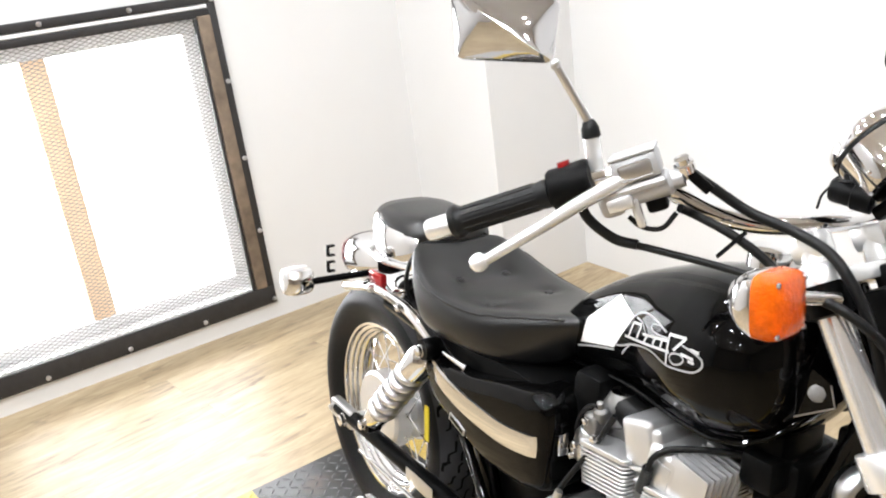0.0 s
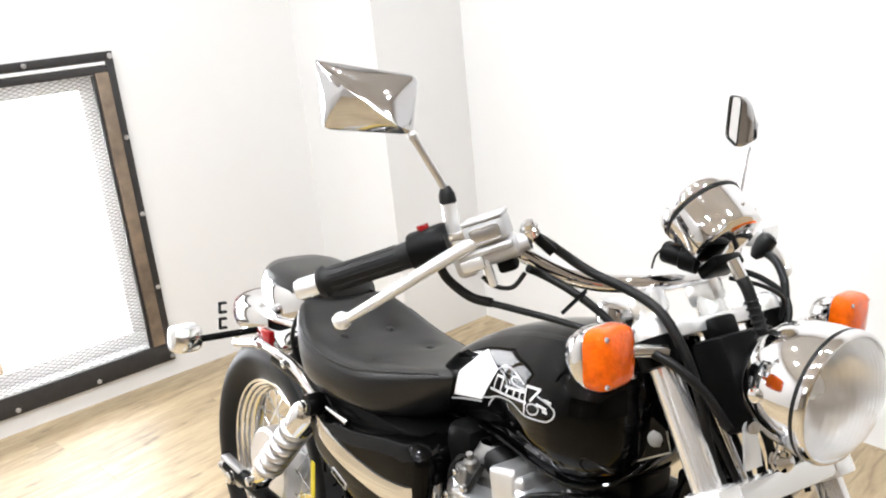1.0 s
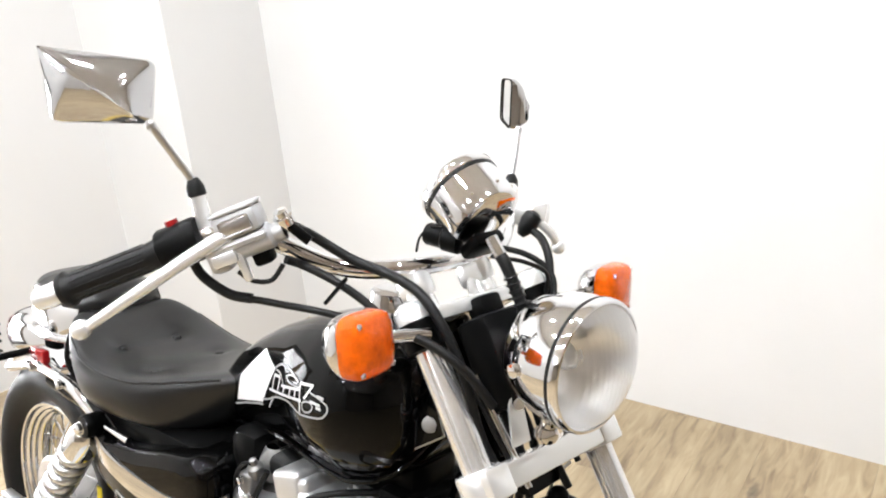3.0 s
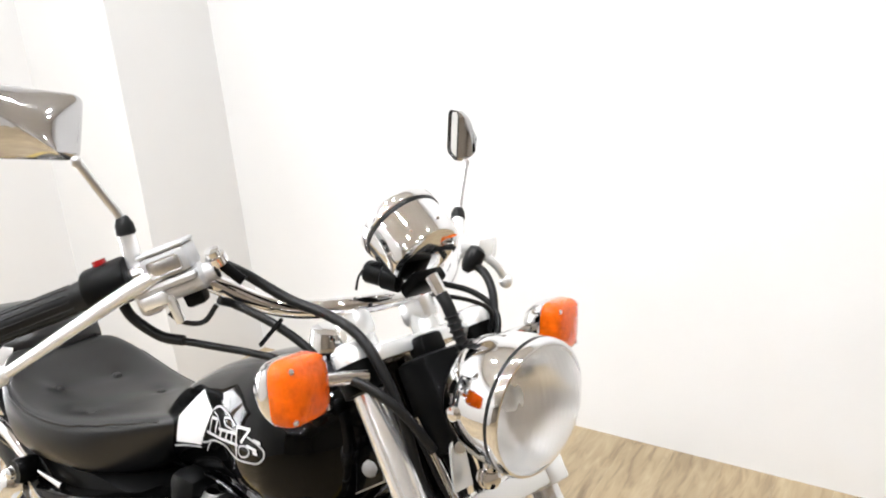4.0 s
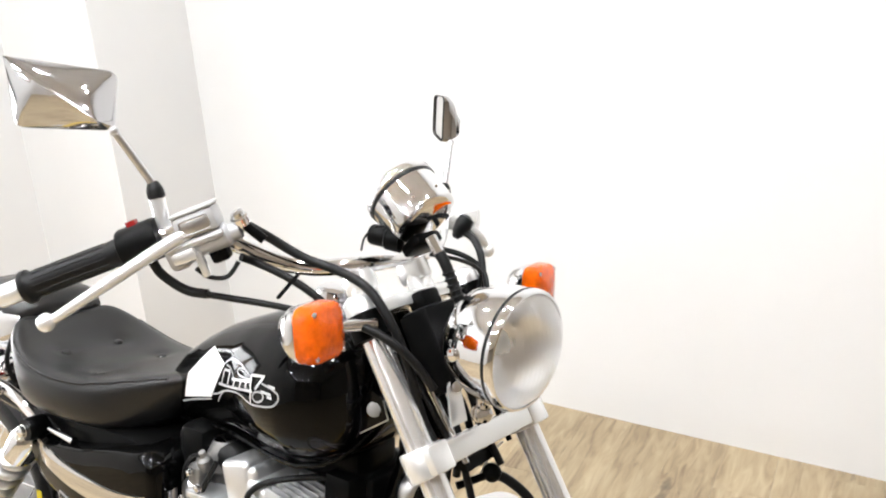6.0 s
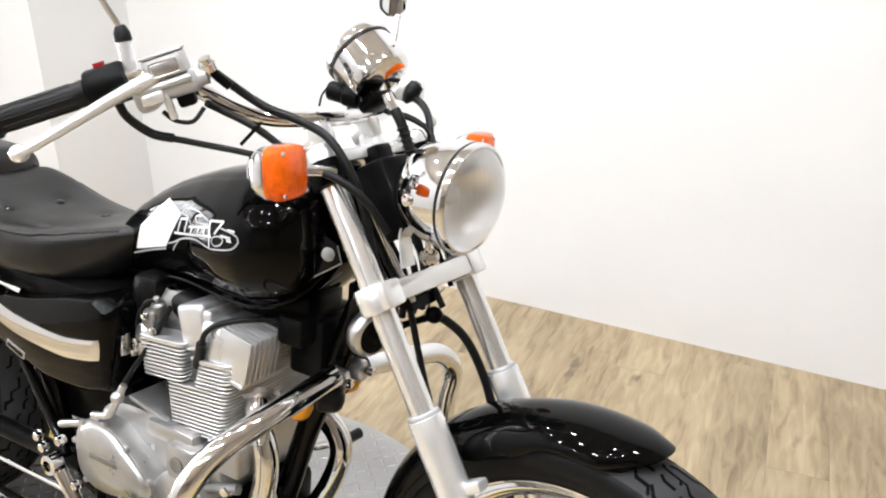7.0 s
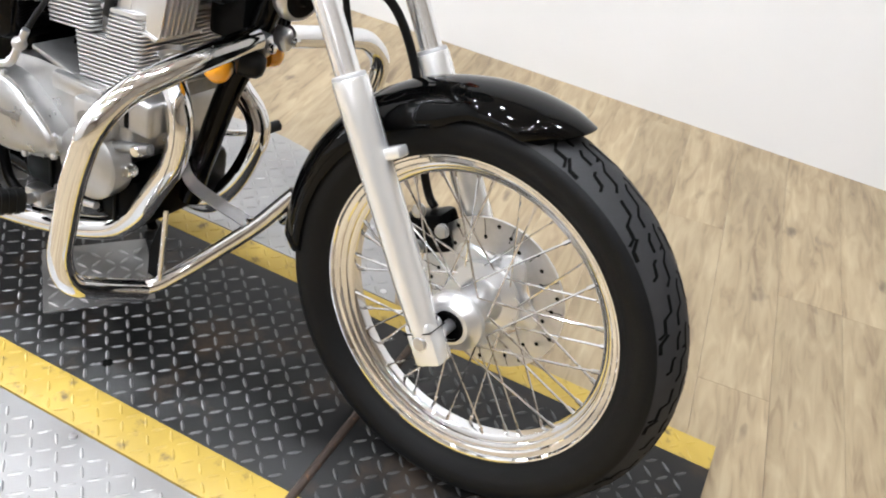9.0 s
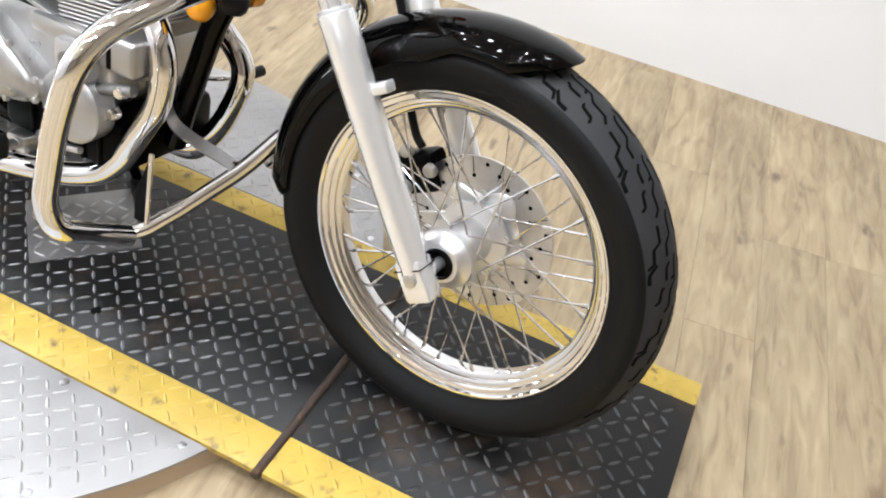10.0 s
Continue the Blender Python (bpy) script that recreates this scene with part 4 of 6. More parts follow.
bpart("cable_tie", box(bmesh.new(), (-0.002, -0.0015, -0.040), (0.002, 0.0015, 0.004), 0, Matrix.Translation((-0.440, -0.136, 0.966)) @ Matrix.Rotation(0.7, 4, "Y") @ Matrix.Rotation(-0.2, 4, "X")), PLASTIC, "black cable tie")
cable([(-0.36, -0.12, 0.918), (-0.325, -0.108, 0.905), (-0.295, -0.092, 0.880), (-0.275, -0.07, 0.84)], 0.0056)
cable([(-0.388, 0.148, 0.995), (-0.362, 0.140, 0.985), (-0.340, 0.126, 0.962), (-0.330, 0.112, 0.925), (-0.335, 0.10, 0.88)], 0.0055, "black clutch cable")
cable([(-0.415, 0.10, 0.975), (-0.37, 0.115, 0.968), (-0.335, 0.120, 0.950), (-0.318, 0.105, 0.925), (-0.32, 0.08, 0.9)], 0.0040)
cable([(-0.345, 0.012, 0.985), (-0.33, 0.06, 0.972), (-0.325, 0.10, 0.950), (-0.33, 0.10, 0.91)], 0.0028)

# -- turn signals --
def turn_signal(c, d, lens, name="front_turn_signal", w=0.036, h=0.036, depth=0.036, stem_from=None, front=1):
    """Rounded square lamp: chrome cup, lens, stem. d is where the lens looks."""
    c, d = Vector(c), Vector(d).normalized()
    f = d.to_track_quat("Z", "Y").to_matrix().to_4x4()
    f.translation = c

    def sq(k, z, e=4.5):
        out = []
        for j in range(32):
            a = 2 * math.pi * j / 32
            out.append(f @ Vector((k * w * math.copysign(abs(math.cos(a)) ** (2 / e), math.cos(a)), k * h * math.copysign(abs(math.sin(a)) ** (2 / e), math.sin(a)), z)))
        return out

    cup = bpart(name, rings(bmesh.new(), [sq(0.25, -depth * 0.95, 2.2), sq(0.62, -depth * 0.85, 2.5), sq(0.90, -depth * 0.45, 3.2), sq(1.0, 0.0), sq(0.97, 0.002)]), CHROME, "chrome turn signal cup", smooth=50)
    bpart("lens", rings(bmesh.new(), [sq(0.985, 0.0), sq(1.0, 0.004), sq(0.99, 0.016), sq(0.93, 0.0225), sq(0.78, 0.0255), sq(0.52, 0.0285), sq(0.25, 0.0305), sq(0.05, 0.031)]), lens, "orange plastic lens" if lens is ORANGE else "clear plastic lens", cup, smooth=50)
    if lens is ORANGE:
        bpart("lens_dish", rings(bmesh.new(), [sq(0.93, 0.006), sq(0.75, 0.001), sq(0.3, -0.006), sq(0.05, -0.007)]), REFLECTOR, "", cup, smooth=60)
        bpart("lens_bulb", ball(bmesh.new(), f @ Vector((0, 0, 0.006)), 0.009), REFLECTOR, "", cup)
    for sx in (-0.72, 0.72):
        bolt_head(f @ Vector((sx * w, 0.74 * h, 0.0245)), d, 0.0028, 0.002, CHROME, cup, name="screw")
        bolt_head(f @ Vector((sx * w, -0.74 * h, 0.0245)), d, 0.0028, 0.002, CHROME, cup, name="screw")
    if stem_from is not None:
        bpart("stem", rod(bmesh.new(), stem_from, c - d * depth * 0.5, 0.0075, seg=14), CHROME if lens is ORANGE else SATIN, "", cup)
    return cup


turn_signal((-0.362, -0.189, 0.922), (0.96, 0.13, 0.09), ORANGE, stem_from=(-0.345, -0.098, 0.915), w=0.0345, h=0.034)
turn_signal((-0.318, 0.232, 0.908), (0.95, 0.10, 0.0), ORANGE, stem_from=(-0.325, 0.098, 0.910), w=0.038)
turn_signal((-1.475, -0.232, 0.640), (-1, -0.1, 0), REFLECTOR, "rear_turn_signal", 0.034, 0.030, 0.034, stem_from=(-1.44, -0.08, 0.645))
turn_signal((-1.475, 0.232, 0.640), (-1, 0.1, 0), ORANGE, "rear_turn_signal", 0.034, 0.030, 0.034, stem_from=(-1.44, 0.08, 0.645))

# -- fuel tank --
TANK = [(-0.386, 0.018, 0.025, 0.800), (-0.391, 0.050, 0.048, 0.798), (-0.402, 0.080, 0.070, 0.795), (-0.420, 0.105, 0.088, 0.790), (-0.448, 0.123, 0.101, 0.787), (-0.487, 0.131, 0.108, 0.784), (-0.54, 0.123, 0.106, 0.78), (-0.6, 0.105, 0.099, 0.773), (-0.65, 0.087, 0.091, 0.764), (-0.7, 0.072, 0.084, 0.751), (-0.75, 0.06, 0.074, 0.735), (-0.8, 0.049, 0.062, 0.716), (-0.84, 0.038, 0.044, 0.698), (-0.865, 0.014, 0.01, 0.684)]


def tank_section(x):
    for a, b in zip(TANK, TANK[1:]):
        if b[0] <= x <= a[0]:
            t = (a[0] - x) / (a[0] - b[0])
            return [p + (q - p) * t for p, q in zip(a, b)]
    return TANK[-1]


def on_tank(x, z, lift=0.0008):
    """A place on the tank's right flank."""
    _, ry, rz, zc = tank_section(x)
    u = min(0.98, abs(z - zc) / rz)
    return Vector((x, -ry * (1 - u**2.5) ** (1 / 2.5) - lift, z))


xs = [TANK[0][0] + (TANK[-1][0] - TANK[0][0]) * (0.5 - 0.5 * math.cos(math.pi * k / 40)) for k in range(41)]
bm = rings(bmesh.new(), [superloop((x, 0, tank_section(x)[3]), tank_section(x)[1], tank_section(x)[2], 48, 2.5) for x in xs])
tank = bpart("fuel_tank", bm, PAINT, "glossy black teardrop tank with a winged decal", smooth=80)
bm = bmesh.new()
seam = []
for k in range(41):
    x, ry, rz, zc = tank_section(xs[k])
    seam.append(Vector((x, -ry * 0.72 - 0.003, zc - rz * 0.87)))
tube(bm, seam, 0.0035, 8)
tube(bm, [Vector((p.x, -p.y, p.z)) for p in seam], 0.0035, 8)
bpart("tank_seam", bm, PAINT, "black welded seam", tank)
bm = lathe(bmesh.new(), [(0.0, 0.020), (0.020, 0.019), (0.028, 0.014), (0.030, 0.004), (0.030, -0.01)], (-0.50, 0.0, 0.905), (0.05, 0, 1), 40)
bpart("fuel_cap", bm, CHROME, "chrome fuel cap", tank)
# decal: a white flag, letter-like white bars, grey loops
bm = bmesh.new()
FLAG = [(-0.764, 0.753), (-0.69, 0.812), (-0.635, 0.802), (-0.683, 0.737), (-0.778, 0.709)]      # left, top, right, lower right, lower left
for q in ((FLAG[0], FLAG[2], FLAG[3], FLAG[4]), (FLAG[0], FLAG[1], FLAG[2], FLAG[2])):
    grid = [[bm.verts.new(on_tank(*[(1 - u) * ((1 - v) * q[0][i] + v * q[3][i]) + u * ((1 - v) * q[1][i] + v * q[2][i]) for i in (0, 1)])) for v in [j / 6 for j in range(7)]] for u in [k / 8 for k in range(9)]]
    for a, b in zip(grid, grid[1:]):
        for j in range(6):
            bm.faces.new((a[j], a[j + 1], b[j + 1], b[j]))
bmesh.ops.remove_doubles(bm, verts=bm.verts, dist=0.0002)
bpart("decal_flag", bm, WHITE, "white flag-shaped decal", tank)


def stroke(pts, r, material, name):
    path = smooth_path([(x, 0, z) for x, z in pts], 6) if len(pts) > 2 else [Vector((pts[0][0] + (pts[1][0] - pts[0][0]) * k / 4, 0, pts[0][1] + (pts[1][1] - pts[0][1]) * k / 4)) for k in range(5)]
    path = [on_tank(p.x, p.z, 0.0009) for p in path]
    bm = bmesh.new()
    vs = []
    for i, p in enumerate(path):
        d = (path[min(i + 1, len(path) - 1)] - path[max(i - 1, 0)]).normalized()
        side = d.cross(Vector((0, -1, 0))).normalized() * r
        vs.append((bm.verts.new(on_tank((p + side).x, (p + side).z, 0.0009)), bm.verts.new(on_tank((p - side).x, (p - side).z, 0.0009))))
    for a, b in zip(vs, vs[1:]):
        bm.faces.new((a[0], a[1], b[1], b[0]))
    return bpart(name, bm, material, "", tank)


stroke([(-0.787, 0.699), (-0.746, 0.714), (-0.683, 0.734)], 0.0016, DECALGREY, "decal_bar")
BARS = [
    [(-0.654, 0.767), (-0.596, 0.779), (-0.54, 0.791)],
    [(-0.643, 0.77), (-0.633, 0.794)],
    [(-0.634, 0.794), (-0.611, 0.799)],
    [(-0.62, 0.777), (-0.611, 0.798)],
    [(-0.6, 0.78), (-0.594, 0.791)],
    [(-0.579, 0.785), (-0.574, 0.796)],
    [(-0.605, 0.789), (-0.547, 0.803)],
    [(-0.561, 0.789), (-0.558, 0.799)],
    [(-0.544, 0.813), (-0.513, 0.818)],
    [(-0.515, 0.817), (-0.533, 0.796)],
    [(-0.544, 0.813), (-0.545, 0.791)],
    [(-0.504, 0.808), (-0.488, 0.809)],
    [(-0.519, 0.797), (-0.496, 0.798)],
    [(-0.505, 0.793), (-0.494, 0.794)],
    [(-0.545, 0.79), (-0.545, 0.773)],
]
for pts in BARS:
    stroke(pts, 0.0019, DECALLIGHT, "decal_bar")
LOOPS = [
    [(-0.639, 0.799), (-0.624, 0.81), (-0.604, 0.817), (-0.578, 0.817), (-0.563, 0.814), (-0.551, 0.812)],
    [(-0.567, 0.815), (-0.585, 0.81), (-0.584, 0.803), (-0.566, 0.803), (-0.543, 0.807)],
    [(-0.682, 0.742), (-0.657, 0.751), (-0.639, 0.76), (-0.614, 0.769), (-0.582, 0.775), (-0.549, 0.772), (-0.524, 0.775), (-0.496, 0.782), (-0.483, 0.792), (-0.483, 0.802), (-0.494, 0.806), (-0.519, 0.808)],
    [(-0.539, 0.784), (-0.535, 0.791), (-0.522, 0.795), (-0.513, 0.792), (-0.518, 0.784), (-0.531, 0.779), (-0.539, 0.783)],
    [(-0.66, 0.737), (-0.653, 0.746), (-0.639, 0.759)],
    [(-0.628, 0.803), (-0.613, 0.803), (-0.603, 0.798), (-0.598, 0.793)],
]
for pts in LOOPS:
    stroke(pts, 0.0013, DECALGREY, "decal_loop")

# -- seats --
SEAT = [(-0.776, 0.034, 0.030, 0.712), (-0.796, 0.052, 0.045, 0.700), (-0.83, 0.074, 0.052, 0.690), (-0.875, 0.099, 0.055, 0.680), (-0.93, 0.126, 0.054, 0.672), (-0.99, 0.142, 0.053, 0.670), (-1.06, 0.148, 0.056, 0.672), (-1.12, 0.144, 0.066, 0.680), (-1.165, 0.128, 0.082, 0.690), (-1.195, 0.106, 0.086, 0.697), (-1.212, 0.070, 0.060, 0.700)]
BUTTONS = [(-1.115, 0.048), (-1.115, -0.058), (-1.010, 0.070), (-0.990, -0.070)]


def between(rows, n):
    """Rows of numbers, eased in between."""
    out = []
    for i in range(len(rows) - 1):
        p = [rows[max(0, i - 1)], rows[i], rows[i + 1], rows[min(len(rows) - 1, i + 2)]]
        for j in range(n):
            t = j / n
            out.append([0.5 * (2 * b_ + (c_ - a_) * t + (2 * a_ - 5 * b_ + 4 * c_ - d_) * t * t + (3 * b_ - a_ - 3 * c_ + d_) * t**3) for a_, b_, c_, d_ in zip(*p)])
    return out + [list(rows[-1])]


bm = bmesh.new()
loops, welt = [], []
for x, ry, rz, z in between(SEAT, 5):
    ring = superloop((x, 0, z), ry, rz, 88, 4.0, -0.22 + 0.8 * max(0, 1 + (x + 0.776) / 0.15))
    for p in ring:                                   # dished top, dimples round the buttons, undercut skirt
        h = (p.z - z) / rz
        if h > 0:
            p.z -= 0.024 * max(0, 1 - (p.y / ry) ** 2) * min(1, (-0.772 - x) * 4)
            if h > 0.4:
                p.z -= sum(0.007 * math.exp(-((p.x - bx) ** 2 + (p.y - by) ** 2) / 0.017**2) for bx, by in BUTTONS)
        else:
            p.y *= 1 + 0.06 * h
    for p in ring:
        p.z -= 0.04 * p.y
    k = max(range(88), key=lambda j: -ring[j].y * 0.9 + ring[j].z)
    welt.append((ring[k] + Vector((0, -0.001, 0.001)), min(ring, key=lambda p: (p.y + ring[k].y) ** 2 + 4 * (p.z - ring[k].z - 0.08 * ring[k].y) ** 2)))
    loops.append(ring)
rings(bm, loops)
top_of = BVHTree.FromBMesh(bm)
seat = bpart("rider_seat", bm, LEATHER, "buttoned black leather seat", smooth=70)
for x, y in BUTTONS:
    hit = top_of.ray_cast(Vector((x, y, 1.2)), Vector((0, 0, -1)))[0]
    bpart("seat_button", lathe(bmesh.new(), [(0.0, 0.0045), (0.006, 0.004), (0.0085, 0.001), (0.009, -0.003)], hit, (0.12, 0, 1), 16), LEATHER, "", seat)
welt = [p for p in welt if -1.17 < p[0].x < -0.80]
for side in (0, 1):
    bpart("seat_welt", tube(bmesh.new(), [p[side] for p in welt], 0.0020, 8), LEATHER, "", seat)
back = [Vector((-1.222, 0.112 * math.cos(a), 0.690 + 0.092 * math.sin(a))) for a in [math.pi * (-0.15 + 1.3 * k / 24) for k in range(25)]]
bpart("seat_piping", tube(bmesh.new(), back, 0.0045, 8), RUBBER, "", seat)
PILL = [(-1.215, 0.050, 0.030, 0.746), (-1.225, 0.082, 0.050, 0.746), (-1.26, 0.098, 0.057, 0.746), (-1.32, 0.102, 0.058, 0.748), (-1.38, 0.096, 0.057, 0.752), (-1.415, 0.080, 0.053, 0.755), (-1.430, 0.050, 0.038, 0.757)]
pillion = bpart("pillion_seat", rings(bmesh.new(), [superloop((x, 0, z), ry, rz, 36, 3.6, 0.1) for x, ry, rz, z in PILL]), LEATHER, "small black leather pillion pad", smooth=70)
for y in (-1, 1):
    bm = bmesh.new()
    loops = []
    for x, ry, rz, z in PILL[1:-1]:
        loops.append([Vector((x, y * (ry * k + 0.003), z + rz * h)) for k, h in ((0.90, 0.62), (0.965, 0.45), (1.0, 0.15), (1.0, -0.35), (0.93, -0.80))])
    rings(bm, loops, closed=False, cap=False)
    bpart("side_panel", bm, CHROME, "bright side panel", pillion, smooth=70)
bpart("pillion_trim", tube(bmesh.new(), round_path([(-1.235, -0.100, 0.712), (-1.33, -0.106, 0.702), (-1.435, -0.090, 0.702), (-1.448, 0, 0.704), (-1.435, 0.090, 0.702), (-1.235, 0.100, 0.712)], 0.04), 0.006, 10), CHROME, "chrome trim", pillion)

# -- fenders --
def fender(name, c, R, half, a0, a1, drop, material, label, steer, thick=0.0025):
    loops = []
    n = 40
    for k in range(n + 1):
        a = radians(a0 + (a1 - a0) * k / n)
        e = min(1.0, 6 * min(k / n, 1 - k / n) + 0.70)
        deep = drop * (1 + 0.5 * min(1, max(0, (math.degrees(a) - 99) / 9))) if steer else drop
        outer, inner = [], []
        for b in [radians(-92 + 184 * j / 16) for j in range(17)]:
            q = a + (radians(7) * (1 - math.cos(b)) * max(0, 1 - k / 9) if steer else 0)      # the tip is rounded
            out = Vector((math.cos(q), 0, math.sin(q)))
            drop_b = deep * (math.cos(b) - 1)
            outer.append(Vector(c) + out * (R + drop_b) + Vector((0, half * e * math.sin(b), 0)))
            inner.append(Vector(c) + out * (R - thick + drop_b) + Vector((0, half * e * math.sin(b) * 0.96, 0)))
        inner.reverse()
        loops.append(outer + inner)
    return bpart(name, rings(bmesh.new(), loops), material, label, steer=steer, smooth=60)


ff = fender("front_fender", FRONT, 0.338, 0.062, 73, 187, 0.036, PAINT, "glossy black front fender", True)
rf = fender("rear_fender", REAR, 0.345, 0.064, 72, 126, 0.030, CHROME, "bright rear fender", False)
for y in (-1, 1):
    bm = tube(bmesh.new(), round_path([(-1.10, y * 0.118, 0.600), (-1.20, y * 0.118, 0.640), (-1.36, y * 0.108, 0.640), (-1.52, y * 0.098, 0.595)], 0.05), 0.0105, 14)
    bpart("fender_rail", bm, CHROME, "chrome fender rail", rf)
    bm = box(bmesh.new(), (-1.385, y * 0.103 - 0.008, 0.645), (-1.330, y * 0.103 + 0.008, 0.672), 0.004)
    bpart("side_reflector", bm, RED, "red side reflector", rf)
    bolt_head((-1.22, y * 0.128, 0.640), (0, y, 0), 0.008, 0.008, CHROME, rf)
    bolt_head((-1.36, y * 0.118, 0.638), (0, y, 0), 0.008, 0.008, CHROME, rf)
bm = rings(bmesh.new(), [superloop((x, 0, z), ry, rz, 28, 2.6) for x, ry, rz, z in ((-1.46, 0.050, 0.040, 0.650), (-1.50, 0.062, 0.050, 0.650), (-1.58, 0.066, 0.052, 0.642), (-1.60, 0.064, 0.050, 0.640))])
tl = bpart("tail_lamp", bm, CHROME, "chrome tail lamp housing", smooth=60)
bpart("lens", rings(bmesh.new(), [superloop((x, 0, z), ry, rz, 28, 2.6) for x, ry, rz, z in ((-1.60, 0.064, 0.050, 0.640), (-1.625, 0.060, 0.046, 0.638), (-1.635, 0.04, 0.03, 0.637))]), RED, "red lens", tl, smooth=60)
bpart("edge_seal", rings(bmesh.new(), [superloop((x, 0, z), ry, rz, 28, 2.6) for x, ry, rz, z in ((-1.597, 0.066, 0.052, 0.640), (-1.603, 0.066, 0.052, 0.640))], cap=False), RUBBER, "", tl)
for z in (0.592, 0.632):
    bm = bmesh.new()
    for y0, y1, z0, z1 in ((-0.072, -0.052, -0.014, -0.009), (-0.072, -0.052, 0.009, 0.014), (-0.072, -0.067, -0.009, 0.009)):
        box(bm, (-1.690, y0, z + z0), (-1.678, y1, z + z1), 0.001)
    bpart("plate_bracket", bm, SATIN, "black number plate bracket", tl)
bpart("holder_arm", box(bmesh.new(), (-1.672, -0.02, 0.585), (-1.58, 0.02, 0.60), 0.004), SATIN, "", tl)

# -- shocks and swingarm --
for y in (-0.135, 0.135):
    top, bot = Vector((-1.092, y, 0.602)), Vector((-1.310, y * 1.08, 0.360))
    d, n = (top - bot).normalized(), (top - bot).length
    shock = bpart("shock_absorber", lathe(bmesh.new(), [(0.010, 0.0), (0.020, 0.008), (0.026, 0.02), (0.026, 0.055), (0.020, 0.06), (0.019, 0.065), (0.019, n - 0.075)], bot, d, 28, True), CHROME, "chrome shock absorber with white springs")
    bpart("shock_cap", lathe(bmesh.new(), [(0.016, n - 0.085), (0.029, n - 0.083), (0.030, n - 0.035), (0.024, n - 0.022), (0.012, n - 0.012)], bot, d, 28), CHROME, "chrome top cup", shock)
    f = frame_of(d)
    turns = 6
    path = [bot + f @ Vector((0.0240 * math.cos(a), 0.0240 * math.sin(a), 0.052 + (n - 0.135) * a / (2 * math.pi * turns))) for a in [2 * math.pi * turns * k / (turns * 20) for k in range(turns * 20 + 1)]]
    bpart("spring", tube(bmesh.new(), path, 0.0082, 10), STEEL, "grey steel coil spring", shock)
    for p in (top, bot):
        bm = lathe(bmesh.new(), [(0.0, -0.018), (0.019, -0.018), (0.021, -0.012), (0.021, 0.012), (0.019, 0.018), (0.0, 0.018)], p, (0, 1, 0), 24)
        bpart("shock_eye", bm, SATIN, "", shock)
        bolt_head(p + Vector((0, 0.018 if y > 0 else -0.018, 0)), (0, y, 0), 0.010, 0.012, CHROME, shock)
    sw = bpart("swingarm", tube(bmesh.new(), round_path([(-0.84, y * 0.9, 0.315), (-1.05, y * 0.95, 0.318), (-1.50, y * 0.98, 0.312)], 0.05), 0.017, 14), SATIN, "black swingarm")
    bpart("swingarm_end", box(bmesh.new(), (-1.525, y * 0.98 - 0.012, 0.288), (-1.42, y * 0.98 + 0.012, 0.330), 0.005), STEEL, "", sw)
    bolt_head((REAR[0], y * 1.07, REAR[2]), (0, y, 0), 0.014, 0.014, CHROME, sw)
    bolt_head((-1.512, y * 1.07, 0.310), (0, y, 0), 0.007, 0.008, STEEL, sw)
    bpart("arm_label", box(bmesh.new(), (-1.16, y * 1.10 - 0.001, 0.303), (-1.06, y * 1.10 + 0.001, 0.332), 0.001), STEEL, "worn grey warning label", sw)
    bpart("brake_rod", rod(bmesh.new(), (-0.86, y * 1.02, 0.26), (-1.42, y * 0.9, 0.235), 0.005, seg=10), CHROME, "", sw)
# thin yellow strip by the rear wheel, standing in for a golden reflection
bpart("glint_strip", box(bmesh.new(), (-1.165, -0.104, 0.375), (-1.150, -0.101, 0.450), 0.001), GOLDGLINT, "thin yellow strip imitating a golden reflection by the rear wheel")

# -- frame --
for y in (-1, 1):
    pts = [(-0.56, y * 0.070, 0.245), (-0.60, y * 0.085, 0.245), (-0.86, y * 0.09, 0.25), (-0.93, y * 0.095, 0.34), (-0.98, y * 0.10, 0.52), (-1.05, y * 0.105, 0.605), (-1.30, y * 0.105, 0.625)]
    fr_ = bpart("frame_tube", tube(bmesh.new(), round_path(pts, 0.05), 0.0165, 16), PAINT, "black frame tube")
    bm = bmesh.new()
    tri_ = [(-0.386, 0.812), (-0.362, 0.802), (-0.354, 0.778), (-0.404, 0.746), (-0.410, 0.770)]
    rings(bm, [[(x, y * 0.056, z) for x, z in tri_], [(x, y * 0.060, z) for x, z in tri_]])
    bpart("head_gusset", bm, PAINT, "black gusset plate", fr_)
    bm = tube(bmesh.new(), [Vector((x, y * 0.0605, z)) for x, z in tri_[1:4]], 0.0011, 6)
    bpart("gusset_edge", bm, STEEL, "", fr_)
    bolt_head((-0.377, y * 0.060, 0.7865), (0.55, y, 0.35), 0.0090, 0.006, CASTDARK, fr_, name="gusset_bolt")
    bpart("gusset_arm", box(bmesh.new(), (-0.396, min(y * 0.01, y * 0.057), 0.770), (-0.366, max(y * 0.01, y * 0.057), 0.795), 0.004), PAINT, "", fr_)
bpart("down_tube", tube(bmesh.new(), smooth_path([(-0.345, 0.0, 0.745), (-0.376, 0.0, 0.660), (-0.408, -0.004, 0.560), (-0.438, -0.008, 0.485), (-0.476, -0.008, 0.360), (-0.505, 0.0, 0.270)]), 0.0195, 20), PAINT, "thick black down tube")
bpart("head_tube", rod(bmesh.new(), HEAD - AX * 0.11, HEAD + AX * 0.07, 0.030, seg=24), PAINT, "black steering head")
